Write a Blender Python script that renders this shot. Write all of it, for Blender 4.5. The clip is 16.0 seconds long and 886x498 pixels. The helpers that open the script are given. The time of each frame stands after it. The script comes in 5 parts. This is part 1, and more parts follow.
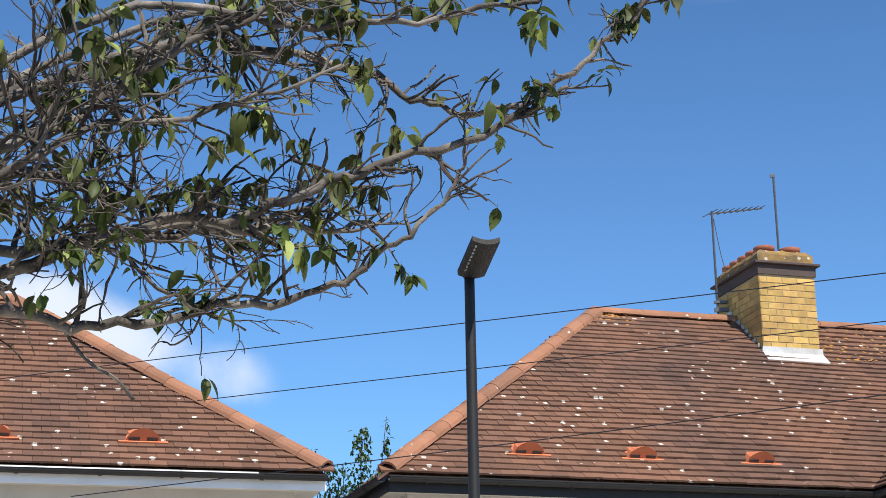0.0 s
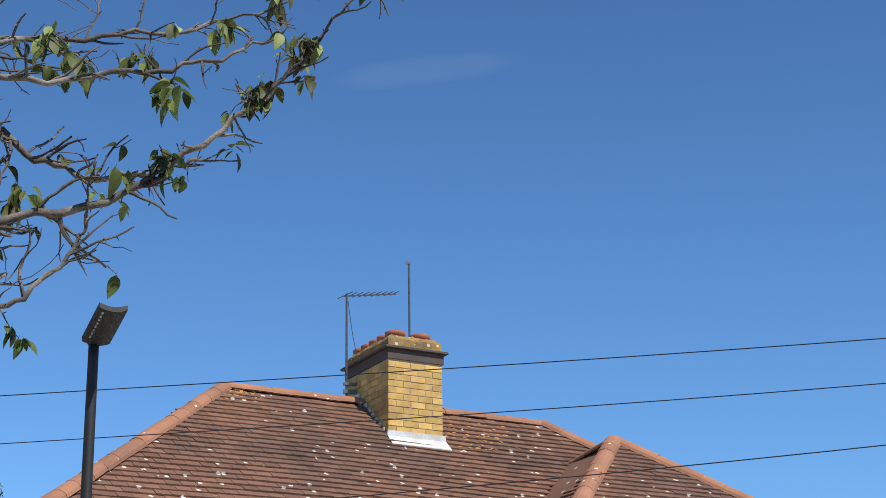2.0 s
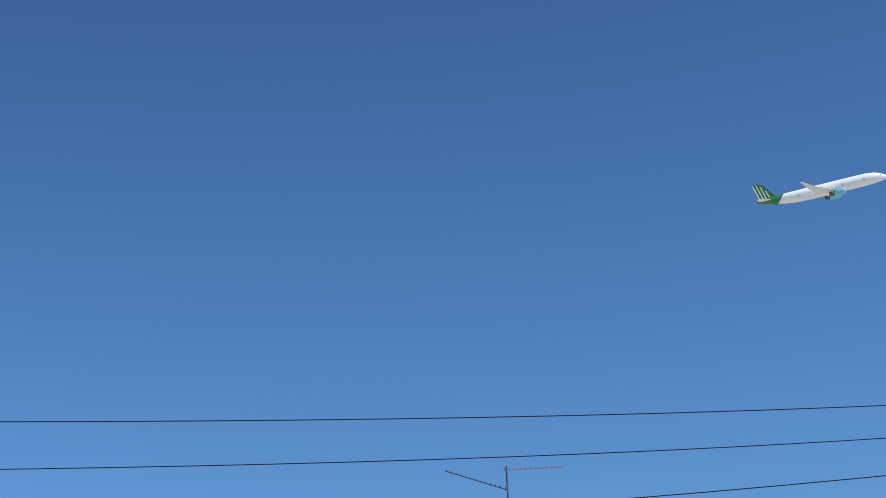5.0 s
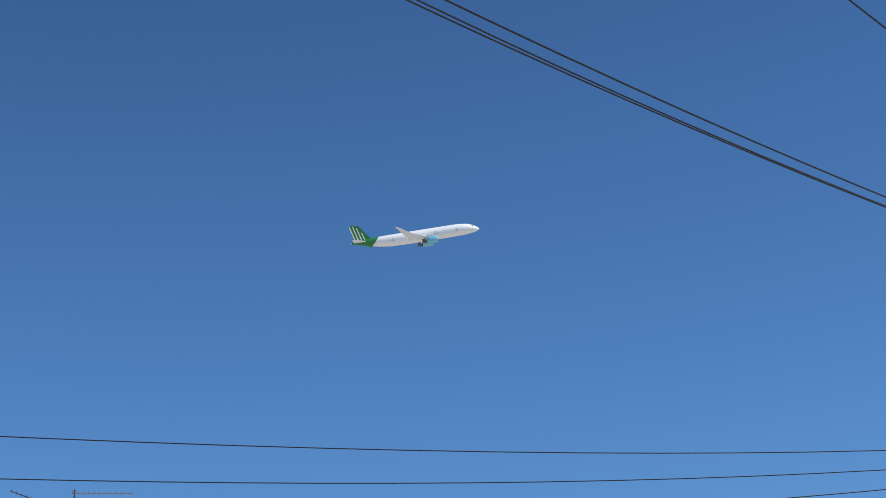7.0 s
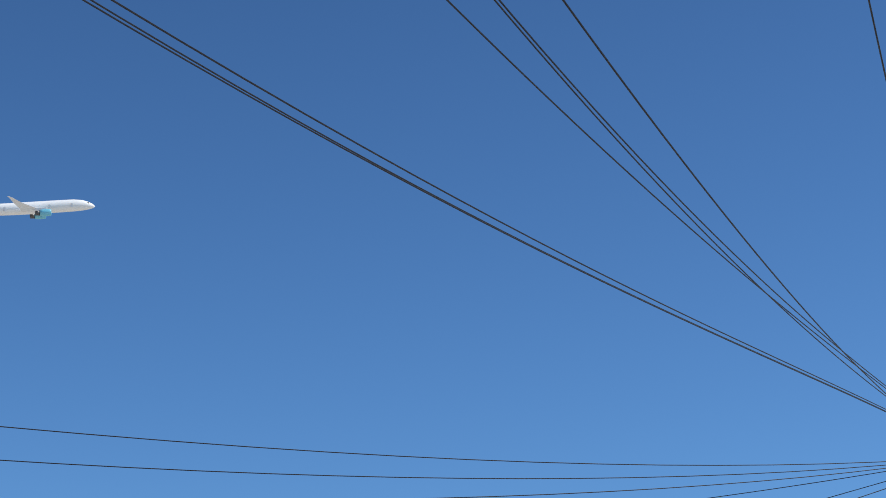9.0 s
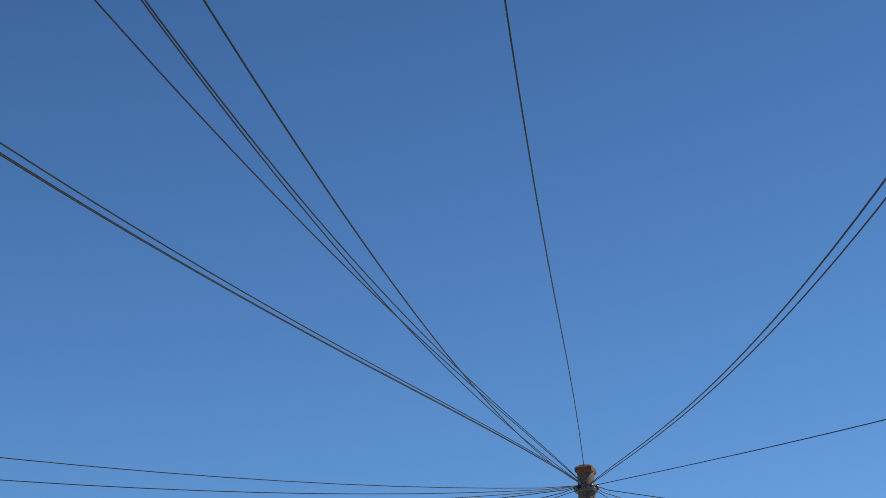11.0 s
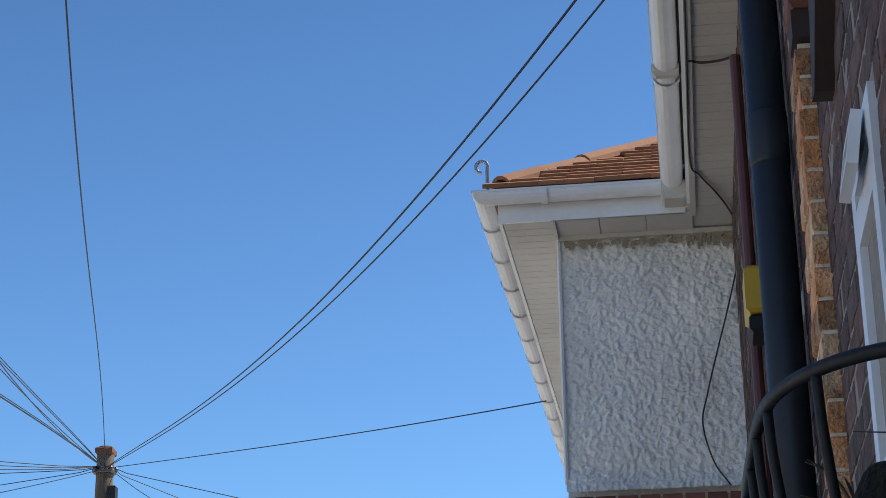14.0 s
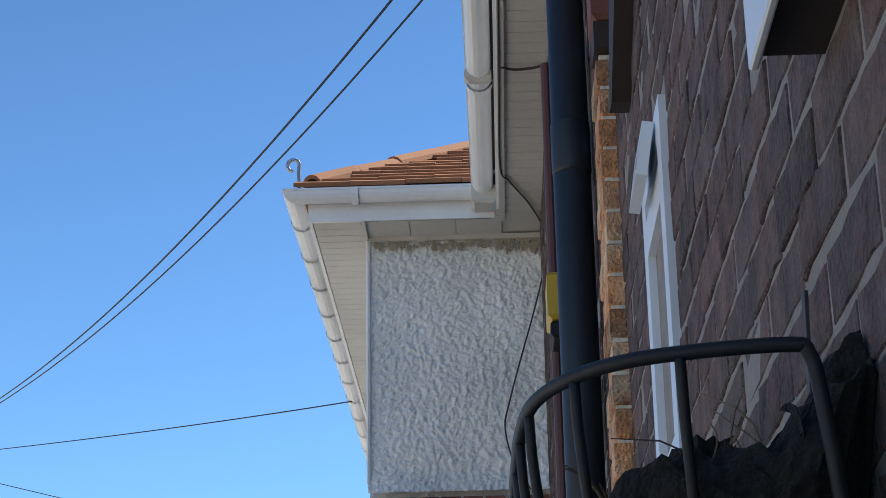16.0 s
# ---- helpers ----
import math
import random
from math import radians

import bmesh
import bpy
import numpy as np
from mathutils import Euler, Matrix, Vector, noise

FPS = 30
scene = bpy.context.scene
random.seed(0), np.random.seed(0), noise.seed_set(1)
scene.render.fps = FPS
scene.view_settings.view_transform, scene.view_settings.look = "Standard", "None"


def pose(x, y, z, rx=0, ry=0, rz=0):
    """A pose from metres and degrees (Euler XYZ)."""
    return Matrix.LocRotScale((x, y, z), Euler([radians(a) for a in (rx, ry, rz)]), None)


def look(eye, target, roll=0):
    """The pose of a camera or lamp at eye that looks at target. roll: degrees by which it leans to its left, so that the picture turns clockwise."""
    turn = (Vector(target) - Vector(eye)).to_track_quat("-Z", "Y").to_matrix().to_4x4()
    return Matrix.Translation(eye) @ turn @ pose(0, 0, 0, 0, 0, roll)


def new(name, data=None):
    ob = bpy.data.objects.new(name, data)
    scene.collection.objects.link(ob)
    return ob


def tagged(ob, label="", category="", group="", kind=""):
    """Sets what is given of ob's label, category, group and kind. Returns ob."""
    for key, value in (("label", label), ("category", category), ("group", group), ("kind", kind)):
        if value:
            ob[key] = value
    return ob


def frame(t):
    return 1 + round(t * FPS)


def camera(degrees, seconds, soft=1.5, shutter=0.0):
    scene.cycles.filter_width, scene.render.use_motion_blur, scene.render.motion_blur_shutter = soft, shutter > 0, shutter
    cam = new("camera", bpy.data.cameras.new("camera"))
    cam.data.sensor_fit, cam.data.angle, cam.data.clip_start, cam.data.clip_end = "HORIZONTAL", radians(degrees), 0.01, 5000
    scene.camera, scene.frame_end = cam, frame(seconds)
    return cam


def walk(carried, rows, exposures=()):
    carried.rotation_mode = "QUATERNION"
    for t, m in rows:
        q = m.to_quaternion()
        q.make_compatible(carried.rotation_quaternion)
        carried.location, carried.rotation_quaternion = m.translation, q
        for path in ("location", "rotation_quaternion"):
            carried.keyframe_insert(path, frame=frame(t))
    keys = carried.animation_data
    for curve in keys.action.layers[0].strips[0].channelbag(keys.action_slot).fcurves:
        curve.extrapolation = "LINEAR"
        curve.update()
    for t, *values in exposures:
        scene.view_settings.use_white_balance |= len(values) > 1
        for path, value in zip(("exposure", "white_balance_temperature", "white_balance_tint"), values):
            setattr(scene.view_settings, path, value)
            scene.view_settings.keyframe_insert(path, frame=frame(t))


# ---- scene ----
cam = camera(27.15, 16.0, soft=0.6)
PATH = [  # seconds, x, y, z, yaw, pitch, roll
    (0.0, 0.005, 0.375, 1.60, -0.785, 16.915, -1.021),
    (0.5, 0.023, 0.375, 1.60, -3.569, 17.510, -0.926),
    (1.0, 0.042, 0.373, 1.60, -6.420, 18.059, -0.900),
    (1.5, 0.061, 0.370, 1.60, -9.416, 18.607, -0.875),
    (2.0, 0.082, 0.366, 1.60, -12.582, 19.121, -0.823),
    (2.5, 0.103, 0.361, 1.60, -15.860, 19.605, -0.754),
    (3.0, 0.123, 0.355, 1.60, -19.155, 20.061, -0.942),
    (3.5, 0.144, 0.347, 1.60, -22.496, 20.426, -1.222),
    (4.0, 0.163, 0.338, 1.60, -25.791, 20.623, -1.615),
    (4.2, 0.172, 0.334, 1.60, -27.187, 20.672, -1.797),
    (6.3, 0.248, 0.282, 1.60, -41.266, 21.213, -2.966),
    (6.5, 0.254, 0.276, 1.60, -42.646, 21.264, -2.978),
    (7.0, 0.271, 0.260, 1.60, -46.149, 21.295, -2.536),
    (7.4, 0.283, 0.247, 1.60, -48.909, 21.173, -1.991),
    (7.8, 0.294, 0.233, 1.60, -51.559, 20.959, -1.469),
    (8.0, 0.299, 0.227, 1.60, -52.829, 20.864, -1.382),
    (8.2, 0.304, 0.220, 1.60, -54.079, 20.806, -1.484),
    (10.3, 0.345, 0.148, 1.60, -66.829, 20.614, -1.517),
    (10.5, 0.348, 0.140, 1.60, -68.079, 20.664, -1.517),
    (11.0, 0.354, 0.124, 1.60, -70.695, 20.718, -1.818),
    (11.5, 0.360, 0.108, 1.60, -73.296, 20.730, -0.850),
    (12.0, 0.364, 0.091, 1.60, -76.017, 20.676, -0.637),
    (12.5, 0.368, 0.073, 1.60, -78.733, 20.586, -0.733),
    (13.0, 0.371, 0.057, 1.60, -81.245, 20.470, -0.756),
    (13.5, 0.373, 0.043, 1.60, -83.391, 20.287, -0.733),
    (14.0, 0.374, 0.029, 1.60, -85.516, 20.066, -0.735),
    (14.5, 0.375, 0.016, 1.60, -87.492, 19.975, -0.818),
    (15.0, 0.375, 0.005, 1.60, -89.177, 20.044, -0.955),
    (15.5, 0.375, -0.003, 1.60, -90.519, 20.080, -0.894),
    (16.0, 0.375, -0.011, 1.60, -91.619, 19.983, -1.043),
]


def eye_pose(x, y, z, yaw, pitch, roll):
    a, p = radians(yaw), radians(pitch)
    way = Vector((-math.sin(a) * math.cos(p), math.cos(a) * math.cos(p), math.sin(p)))
    return look((x, y, z), Vector((x, y, z)) + way, roll)


EXPOSURES = [(0, 0.33, 6850, 10), (1.5, 0.22, 6750, 10), (3, -0.02, 6650, 10), (4, -0.12, 6550, 10), (7, -0.27, 6450, 10), (8.2, -0.24, 6450, 10), (10.5, -0.26, 6500, 10), (12.5, -0.15, 6750, 10), (13.5, 0.12, 6950, 10), (14.5, 0.4, 7000, 8), (16, 0.56, 7050, 8)]
walk(cam, [(t, eye_pose(*v)) for t, *v in PATH], EXPOSURES)

# ---- light ----
SUN_AZ, SUN_EL = radians(152), radians(52)   # azimuth clockwise from +y
world = bpy.data.worlds.new("sky")
scene.world = world
world.use_nodes = True
wn, wl = world.node_tree.nodes, world.node_tree.links
sky = wn.new("ShaderNodeTexSky")
sky.sky_type, sky.sun_disc = "NISHITA", False
sky.sun_elevation, sky.sun_rotation = SUN_EL, SUN_AZ
sky.altitude, sky.air_density, sky.dust_density, sky.ozone_density = 50, 1.15, 0.35, 2.5
wn["Background"].inputs["Strength"].default_value = 0.105


def math_node(tree, op, a, b=None):
    n = tree.nodes.new("ShaderNodeMath")
    n.operation = op
    for i, v in enumerate((a, b)):
        if v is None:
            continue
        if isinstance(v, (int, float)):
            n.inputs[i].default_value = v
        else:
            tree.links.new(v, n.inputs[i])
    return n.outputs[0]


def cloud(previous, az, el, wide, high, amount, scale, lean):
    """A thin fair-weather cloud round one direction of the sky."""
    t = world.node_tree
    coord = wn.new("ShaderNodeTexCoord")
    mapping = wn.new("ShaderNodeMapping")
    mapping.vector_type = "TEXTURE"
    mapping.inputs["Rotation"].default_value = (radians(el), 0, -radians(az))
    wl.new(coord.outputs["Generated"], mapping.inputs["Vector"])
    split = wn.new("ShaderNodeSeparateXYZ")
    wl.new(mapping.outputs[0], split.inputs[0])
    noise_tex = wn.new("ShaderNodeTexNoise")
    noise_tex.inputs["Scale"].default_value = scale
    noise_tex.inputs["Detail"].default_value = 6
    wl.new(mapping.outputs[0], noise_tex.inputs["Vector"])
    u = math_node(t, "DIVIDE", split.outputs["X"], math.tan(radians(wide)))
    v = math_node(t, "DIVIDE", math_node(t, "ADD", split.outputs["Z"], math_node(t, "MULTIPLY", split.outputs["X"], lean)), math.tan(radians(high)))
    r = math_node(t, "ADD", math_node(t, "MULTIPLY", u, u), math_node(t, "MULTIPLY", v, v))
    r = math_node(t, "ADD", r, math_node(t, "MULTIPLY", math_node(t, "SUBTRACT", noise_tex.outputs["Fac"], 0.5), 2.2))
    fade = wn.new("ShaderNodeMapRange")
    fade.interpolation_type = "SMOOTHERSTEP"
    fade.inputs["From Min"].default_value, fade.inputs["From Max"].default_value = 1.2, 0.0
    fade.inputs["To Max"].default_value = amount
    wl.new(r, fade.inputs["Value"])
    ahead = math_node(t, "GREATER_THAN", split.outputs["Y"], 0.0)
    fac = math_node(t, "MULTIPLY", fade.outputs[0], ahead)
    mix = wn.new("ShaderNodeMix")
    mix.data_type = "RGBA"
    wl.new(fac, mix.inputs["Factor"])
    wl.new(previous, mix.inputs["A"])
    mix.inputs["B"].default_value = (7.0, 7.6, 8.4, 1)
    return mix.outputs["Result"]


tint = wn.new("ShaderNodeMix")
tint.data_type, tint.blend_type = "RGBA", "MULTIPLY"
tint.inputs["Factor"].default_value = 1.0
tint.inputs["B"].default_value = (0.53, 0.88, 1.27, 1)   # clear deep summer blue
wl.new(sky.outputs[0], tint.inputs["A"])
height = wn.new("ShaderNodeTexCoord")
rise = wn.new("ShaderNodeSeparateXYZ")
wl.new(height.outputs["Generated"], rise.inputs[0])
paler = wn.new("ShaderNodeMapRange")          # the blue deepens slowly away from the horizon
paler.inputs["From Min"].default_value, paler.inputs["From Max"].default_value = 0.15, 0.55
paler.inputs["To Min"].default_value, paler.inputs["To Max"].default_value = 1.12, 0.72
wl.new(rise.outputs["Z"], paler.inputs["Value"])
deep = wn.new("ShaderNodeVectorMath")
deep.operation = "SCALE"
wl.new(tint.outputs["Result"], deep.inputs[0])
wl.new(paler.outputs[0], deep.inputs["Scale"])
heaven = cloud(deep.outputs[0], -10.3, 14.2, 5.0, 1.5, 0.85, 14, 0.25)
heaven = cloud(heaven, 12.0, 24.7, 3.0, 0.5, 0.03, 12, -0.1)
wl.new(heaven, wn["Background"].inputs["Color"])

sun = new("sun", bpy.data.lights.new("sun", "SUN"))
sun.data.energy, sun.data.angle, sun.data.color = 4.8, radians(0.53), (1.0, 0.95, 0.86)
sun_way = Vector((math.sin(SUN_AZ) * math.cos(SUN_EL), math.cos(SUN_AZ) * math.cos(SUN_EL), math.sin(SUN_EL)))
sun.matrix_world = look(sun_way * 60, (0, 0, 0))


# ---- materials ----
def material(name, colour, rough=0.8, metal=0.0, spread=0.25, scale=6.0, fine=60.0, bump=0.2, depth=0.004, second=None, second_amount=0.5,
             spots=None, spot_scale=9.0, spot_edge=0.13, island=0.0, objrand=0.0, stretch=None):
    """A surface with a base colour, blotches at one scale, grain at another, relief, and spots of a third colour."""
    m = bpy.data.materials.new(name)
    m.use_nodes = True
    t = m.node_tree
    n, l = t.nodes, t.links
    bsdf = n["Principled BSDF"]
    bsdf.inputs["Metallic"].default_value = metal
    vec = n.new("ShaderNodeNewGeometry").outputs["Position"]
    if stretch:
        mp = n.new("ShaderNodeMapping")
        mp.inputs["Scale"].default_value = stretch
        l.new(vec, mp.inputs["Vector"])
        vec = mp.outputs[0]

    def noise_of(s, d=5):
        x = n.new("ShaderNodeTexNoise")
        x.inputs["Scale"].default_value, x.inputs["Detail"].default_value = s, d
        l.new(vec, x.inputs["Vector"])
        return x.outputs["Fac"]

    big, small = noise_of(scale), noise_of(fine, 3)
    value = math_node(t, "ADD", math_node(t, "MULTIPLY", math_node(t, "SUBTRACT", big, 0.5), 2.6 * spread),
                      math_node(t, "MULTIPLY", math_node(t, "SUBTRACT", small, 0.5), 1.6 * spread))
    if island:
        geo = n.new("ShaderNodeNewGeometry")
        value = math_node(t, "ADD", value, math_node(t, "MULTIPLY", math_node(t, "SUBTRACT", geo.outputs["Random Per Island"], 0.5), island))
    if objrand:
        info = n.new("ShaderNodeObjectInfo")
        value = math_node(t, "ADD", value, math_node(t, "MULTIPLY", math_node(t, "SUBTRACT", info.outputs["Random"], 0.5), objrand))
    value = math_node(t, "MAXIMUM", math_node(t, "ADD", value, 1.0), 0.12)
    tint = n.new("ShaderNodeMix")
    tint.data_type = "RGBA"
    tint.inputs["A"].default_value = (*colour, 1)
    tint.inputs["B"].default_value = (*(second or colour), 1)
    pick = n.new("ShaderNodeMapRange")
    pick.inputs["From Min"].default_value, pick.inputs["From Max"].default_value = 0.42, 0.68
    pick.inputs["To Max"].default_value = second_amount
    l.new(noise_of(scale * 0.37, 4), pick.inputs["Value"])
    l.new(pick.outputs[0], tint.inputs["Factor"])
    mul = n.new("ShaderNodeVectorMath")
    mul.operation = "SCALE"
    l.new(tint.outputs["Result"], mul.inputs[0])
    l.new(value, mul.inputs["Scale"])
    out = mul.outputs[0]
    if spots:
        cell = n.new("ShaderNodeTexVoronoi")
        cell.inputs["Scale"].default_value = spot_scale
        l.new(vec, cell.inputs["Vector"])
        ragged = math_node(t, "ADD", cell.outputs["Distance"], math_node(t, "MULTIPLY", math_node(t, "SUBTRACT", small, 0.5), 0.25))
        patch = math_node(t, "MULTIPLY", math_node(t, "LESS_THAN", ragged, spot_edge), math_node(t, "GREATER_THAN", noise_of(scale * 0.6, 3), 0.42))
        over = n.new("ShaderNodeMix")
        over.data_type = "RGBA"
        l.new(patch, over.inputs["Factor"])
        l.new(out, over.inputs["A"])
        over.inputs["B"].default_value = (*spots, 1)
        out = over.outputs["Result"]
    l.new(out, bsdf.inputs["Base Color"])
    gloss = math_node(t, "ADD", math_node(t, "MULTIPLY", math_node(t, "SUBTRACT", small, 0.5), 0.25), rough)
    l.new(gloss, bsdf.inputs["Roughness"])
    if bump:
        b = n.new("ShaderNodeBump")
        b.inputs["Strength"].default_value, b.inputs["Distance"].default_value = bump, depth
        l.new(math_node(t, "ADD", small, math_node(t, "MULTIPLY", big, 1.5)), b.inputs["Height"])
        l.new(b.outputs[0], bsdf.inputs["Normal"])
    return m


def leaf_material(name, colour, second):
    m = material(name, colour, 0.58, spread=0.3, scale=3, fine=40, bump=0.1, second=second, second_amount=1.0, island=0.9)
    t = m.node_tree
    trans = t.nodes.new("ShaderNodeBsdfTranslucent")
    bsdf = t.nodes["Principled BSDF"]
    t.links.new(bsdf.inputs["Base Color"].links[0].from_socket, trans.inputs["Color"])
    mix = t.nodes.new("ShaderNodeMixShader")
    mix.inputs[0].default_value = 0.35
    t.links.new(bsdf.outputs[0], mix.inputs[1])
    t.links.new(trans.outputs[0], mix.inputs[2])
    t.links.new(mix.outputs[0], t.nodes["Material Output"].inputs["Surface"])
    return m


def glass_material(name):
    m = bpy.data.materials.new(name)
    m.use_nodes = True
    b = m.node_tree.nodes["Principled BSDF"]
    b.inputs["Base Color"].default_value = (0.02, 0.025, 0.03, 1)
    b.inputs["Roughness"].default_value = 0.04
    b.inputs["IOR"].default_value = 1.5
    return m


TILE = material("clay_tile", (0.170, 0.082, 0.050), 0.85, spread=0.24, scale=1.1, fine=45, bump=0.5, second=(0.09, 0.052, 0.041), second_amount=0.85,
                spots=(0.62, 0.58, 0.52), spot_scale=4.2, spot_edge=0.15, island=0.42, objrand=0.42)
TILE_ORANGE = material("orange_clay_tile", (0.36, 0.155, 0.075), 0.8, spread=0.2, scale=2.0, fine=60, bump=0.4, second=(0.26, 0.12, 0.07), island=0.25, objrand=0.25)
RIDGE = material("ridge_tile", (0.33, 0.15, 0.085), 0.85, spread=0.25, scale=2.0, fine=40, bump=0.5, second=(0.22, 0.11, 0.07), second_amount=0.8,
                 spots=(0.66, 0.62, 0.55), spot_scale=4.0, spot_edge=0.12, objrand=0.25)
LICHEN = material("orange_lichen", (0.42, 0.19, 0.05), 0.95, spread=0.4, scale=14, fine=70, bump=0.8, second=(0.30, 0.17, 0.08), second_amount=1.0)
VENT = material("new_terracotta", (0.64, 0.19, 0.085), 0.7, spread=0.12, scale=5, fine=50, bump=0.2)
STOCK = material("yellow_stock_brick", (0.55, 0.36, 0.115), 0.9, spread=0.22, scale=7, fine=45, bump=0.6, second=(0.40, 0.24, 0.09), second_amount=0.8, objrand=0.45)
CAPSTONE = material("lichened_cap", (0.19, 0.125, 0.06), 0.95, spread=0.45, scale=7, fine=40, bump=0.8, depth=0.01, second=(0.36, 0.21, 0.05), second_amount=0.9,
                    spots=(0.5, 0.45, 0.36), spot_scale=7, spot_edge=0.2)
# dark slate, also used where shade is painted as dark colour
SLATE_AND_SHADE = material("dark_slate_and_shade", (0.07, 0.05, 0.045), 0.8, spread=0.3, scale=8, fine=50, bump=0.4)
RUST = material("rusty_iron", (0.15, 0.065, 0.035), 0.85, spread=0.4, scale=12, fine=60, bump=0.5)
# pointing of the pier, its sunlit brightness put into the colour
SUNLIT_POINTING = material("sunlit_cream_pointing", (0.82, 0.74, 0.60), 0.9, spread=0.25, scale=25, fine=120, bump=0.8)
MORTAR = material("mortar", (0.42, 0.33, 0.205), 0.95, spread=0.25, scale=9, fine=90, bump=0.6)
LEAD = material("lead_flashing", (0.56, 0.57, 0.58), 0.55, spread=0.22, scale=4, fine=30, bump=0.4, second=(0.42, 0.40, 0.37), second_amount=0.7)
POT = material("clay_pot", (0.34, 0.11, 0.06), 0.75, spread=0.25, scale=9, fine=60, bump=0.3, objrand=0.2)
METAL = material("weathered_steel", (0.13, 0.125, 0.125), 0.45, metal=0.7, spread=0.3, scale=15, fine=80, bump=0.2)
ALU = material("aerial_aluminium", (0.45, 0.46, 0.48), 0.4, metal=0.8, spread=0.2, scale=10, fine=60, bump=0.1)
BLACK = material("black_paint", (0.010, 0.010, 0.011), 0.6, spread=0.35, scale=4, fine=90, bump=0.15)
PIPE = material("blue_black_pipe", (0.016, 0.019, 0.025), 0.5, spread=0.35, scale=3, fine=60, bump=0.12)
LAMP = material("lamp_housing", (0.007, 0.007, 0.008), 0.7, metal=0.0, spread=0.3, scale=6, fine=60, bump=0.1)
LED = material("lamp_lens", (0.35, 0.35, 0.34), 0.2, spread=0.1, bump=0)
WHITE = material("white_upvc", (0.84, 0.85, 0.86), 0.35, spread=0.07, scale=2.0, fine=30, bump=0.05, second=(0.58, 0.57, 0.54), second_amount=0.5)
SOFFIT = material("cream_soffit", (0.63, 0.615, 0.57), 0.55, spread=0.12, scale=1.8, fine=40, bump=0.08, second=(0.50, 0.48, 0.435), second_amount=0.6)
RENDER = material("pebble_dash", (0.89, 0.875, 0.84), 0.95, spread=0.16, scale=2.2, fine=75, bump=0.9, depth=0.008, second=(0.80, 0.77, 0.71), second_amount=0.6)
GREY_RENDER = material("grey_render", (0.55, 0.535, 0.51), 0.95, spread=0.15, scale=2, fine=60, bump=0.5)
GRIME = material("damp_grime", (0.36, 0.31, 0.24), 0.95, spread=0.4, scale=9, fine=80, bump=0.9, depth=0.008)
BRICK = material("brown_brick", (0.120, 0.083, 0.074), 0.9, spread=0.8, scale=16, fine=110, bump=1.0, depth=0.012, second=(0.16, 0.080, 0.067), second_amount=0.8, objrand=0.7, island=0.6)
PALE_MORTAR = material("pale_mortar", (0.30, 0.27, 0.24), 0.95, spread=0.3, scale=12, fine=120, bump=0.9)
# pier brick, brightened in colour to stand for sun on it
SUNLIT_BRICK = material("sunlit_orange_brick", (0.68, 0.30, 0.13), 0.9, spread=0.55, scale=24, fine=130, bump=1.0, depth=0.014, second=(0.74, 0.55, 0.36), second_amount=0.8, objrand=0.8)
RED_BRICK = material("red_brick", (0.22, 0.085, 0.065), 0.9, spread=0.3, scale=12, fine=90, bump=0.7, objrand=0.4)
TIMBER = material("dark_timber", (0.045, 0.028, 0.022), 0.75, spread=0.35, scale=5, fine=60, bump=0.4, stretch=(1, 1, 0.15))
POLE_WOOD = material("creosoted_pole", (0.16, 0.12, 0.085), 0.9, spread=0.4, scale=5, fine=50, bump=0.8, stretch=(6, 6, 0.5), second=(0.09, 0.07, 0.055), second_amount=0.8)
WIRE = material("black_cable", (0.008, 0.010, 0.018), 0.6, spread=0.1, bump=0)
CABLE = material("brown_cable", (0.05, 0.042, 0.036), 0.6, spread=0.1, bump=0)
# the pale second colour of bark and twigs paints their sunlit sides
BARK = material("cherry_bark", (0.085, 0.075, 0.067), 0.85, spread=0.5, scale=14, fine=90, bump=0.8, second=(0.34, 0.31, 0.28), second_amount=0.8)
TWIG = material("twig_bark", (0.055, 0.047, 0.041), 0.85, spread=0.4, scale=14, fine=90, bump=0.5, second=(0.20, 0.175, 0.15), second_amount=0.9)
LEAF = leaf_material("cherry_leaf", (0.066, 0.105, 0.024), (0.105, 0.10, 0.03))
# paler copy of the cherry leaf, with sunlight put into its colour
LEAF_SUNLIT = leaf_material("sunlit_leaf", (0.30, 0.37, 0.11), (0.22, 0.27, 0.08))
IVY = leaf_material("shrub_leaf", (0.045, 0.095, 0.022), (0.075, 0.12, 0.03))
GLASS = glass_material("window_glass")
YELLOW = material("yellow_plastic", (0.62, 0.40, 0.04), 0.4, spread=0.1, scale=4, bump=0.05)
COIR = material("dead_moss", (0.013, 0.011, 0.008), 1.0, spread=0.6, scale=12, fine=60, bump=1.0, depth=0.02)
STRAW = material("dry_stem", (0.20, 0.15, 0.09), 0.9, spread=0.3, bump=0.2)
SKIN = material("aircraft_white", (0.93, 0.93, 0.91), 0.28, spread=0.04, scale=0.05, fine=0.6, bump=0)
GREEN = material("aircraft_green", (0.035, 0.24, 0.055), 0.35, spread=0.08, scale=0.1, fine=0.6, bump=0)
CYAN = material("aircraft_pale_blue", (0.20, 0.58, 0.72), 0.3, spread=0.05, scale=0.1, fine=0.6, bump=0)
WING = material("aircraft_grey", (0.80, 0.81, 0.82), 0.35, spread=0.08, scale=0.1, fine=0.6, bump=0)
ASPHALT = material("worn_asphalt", (0.16, 0.155, 0.15), 0.9, spread=0.3, scale=0.6, fine=30, bump=0.4)
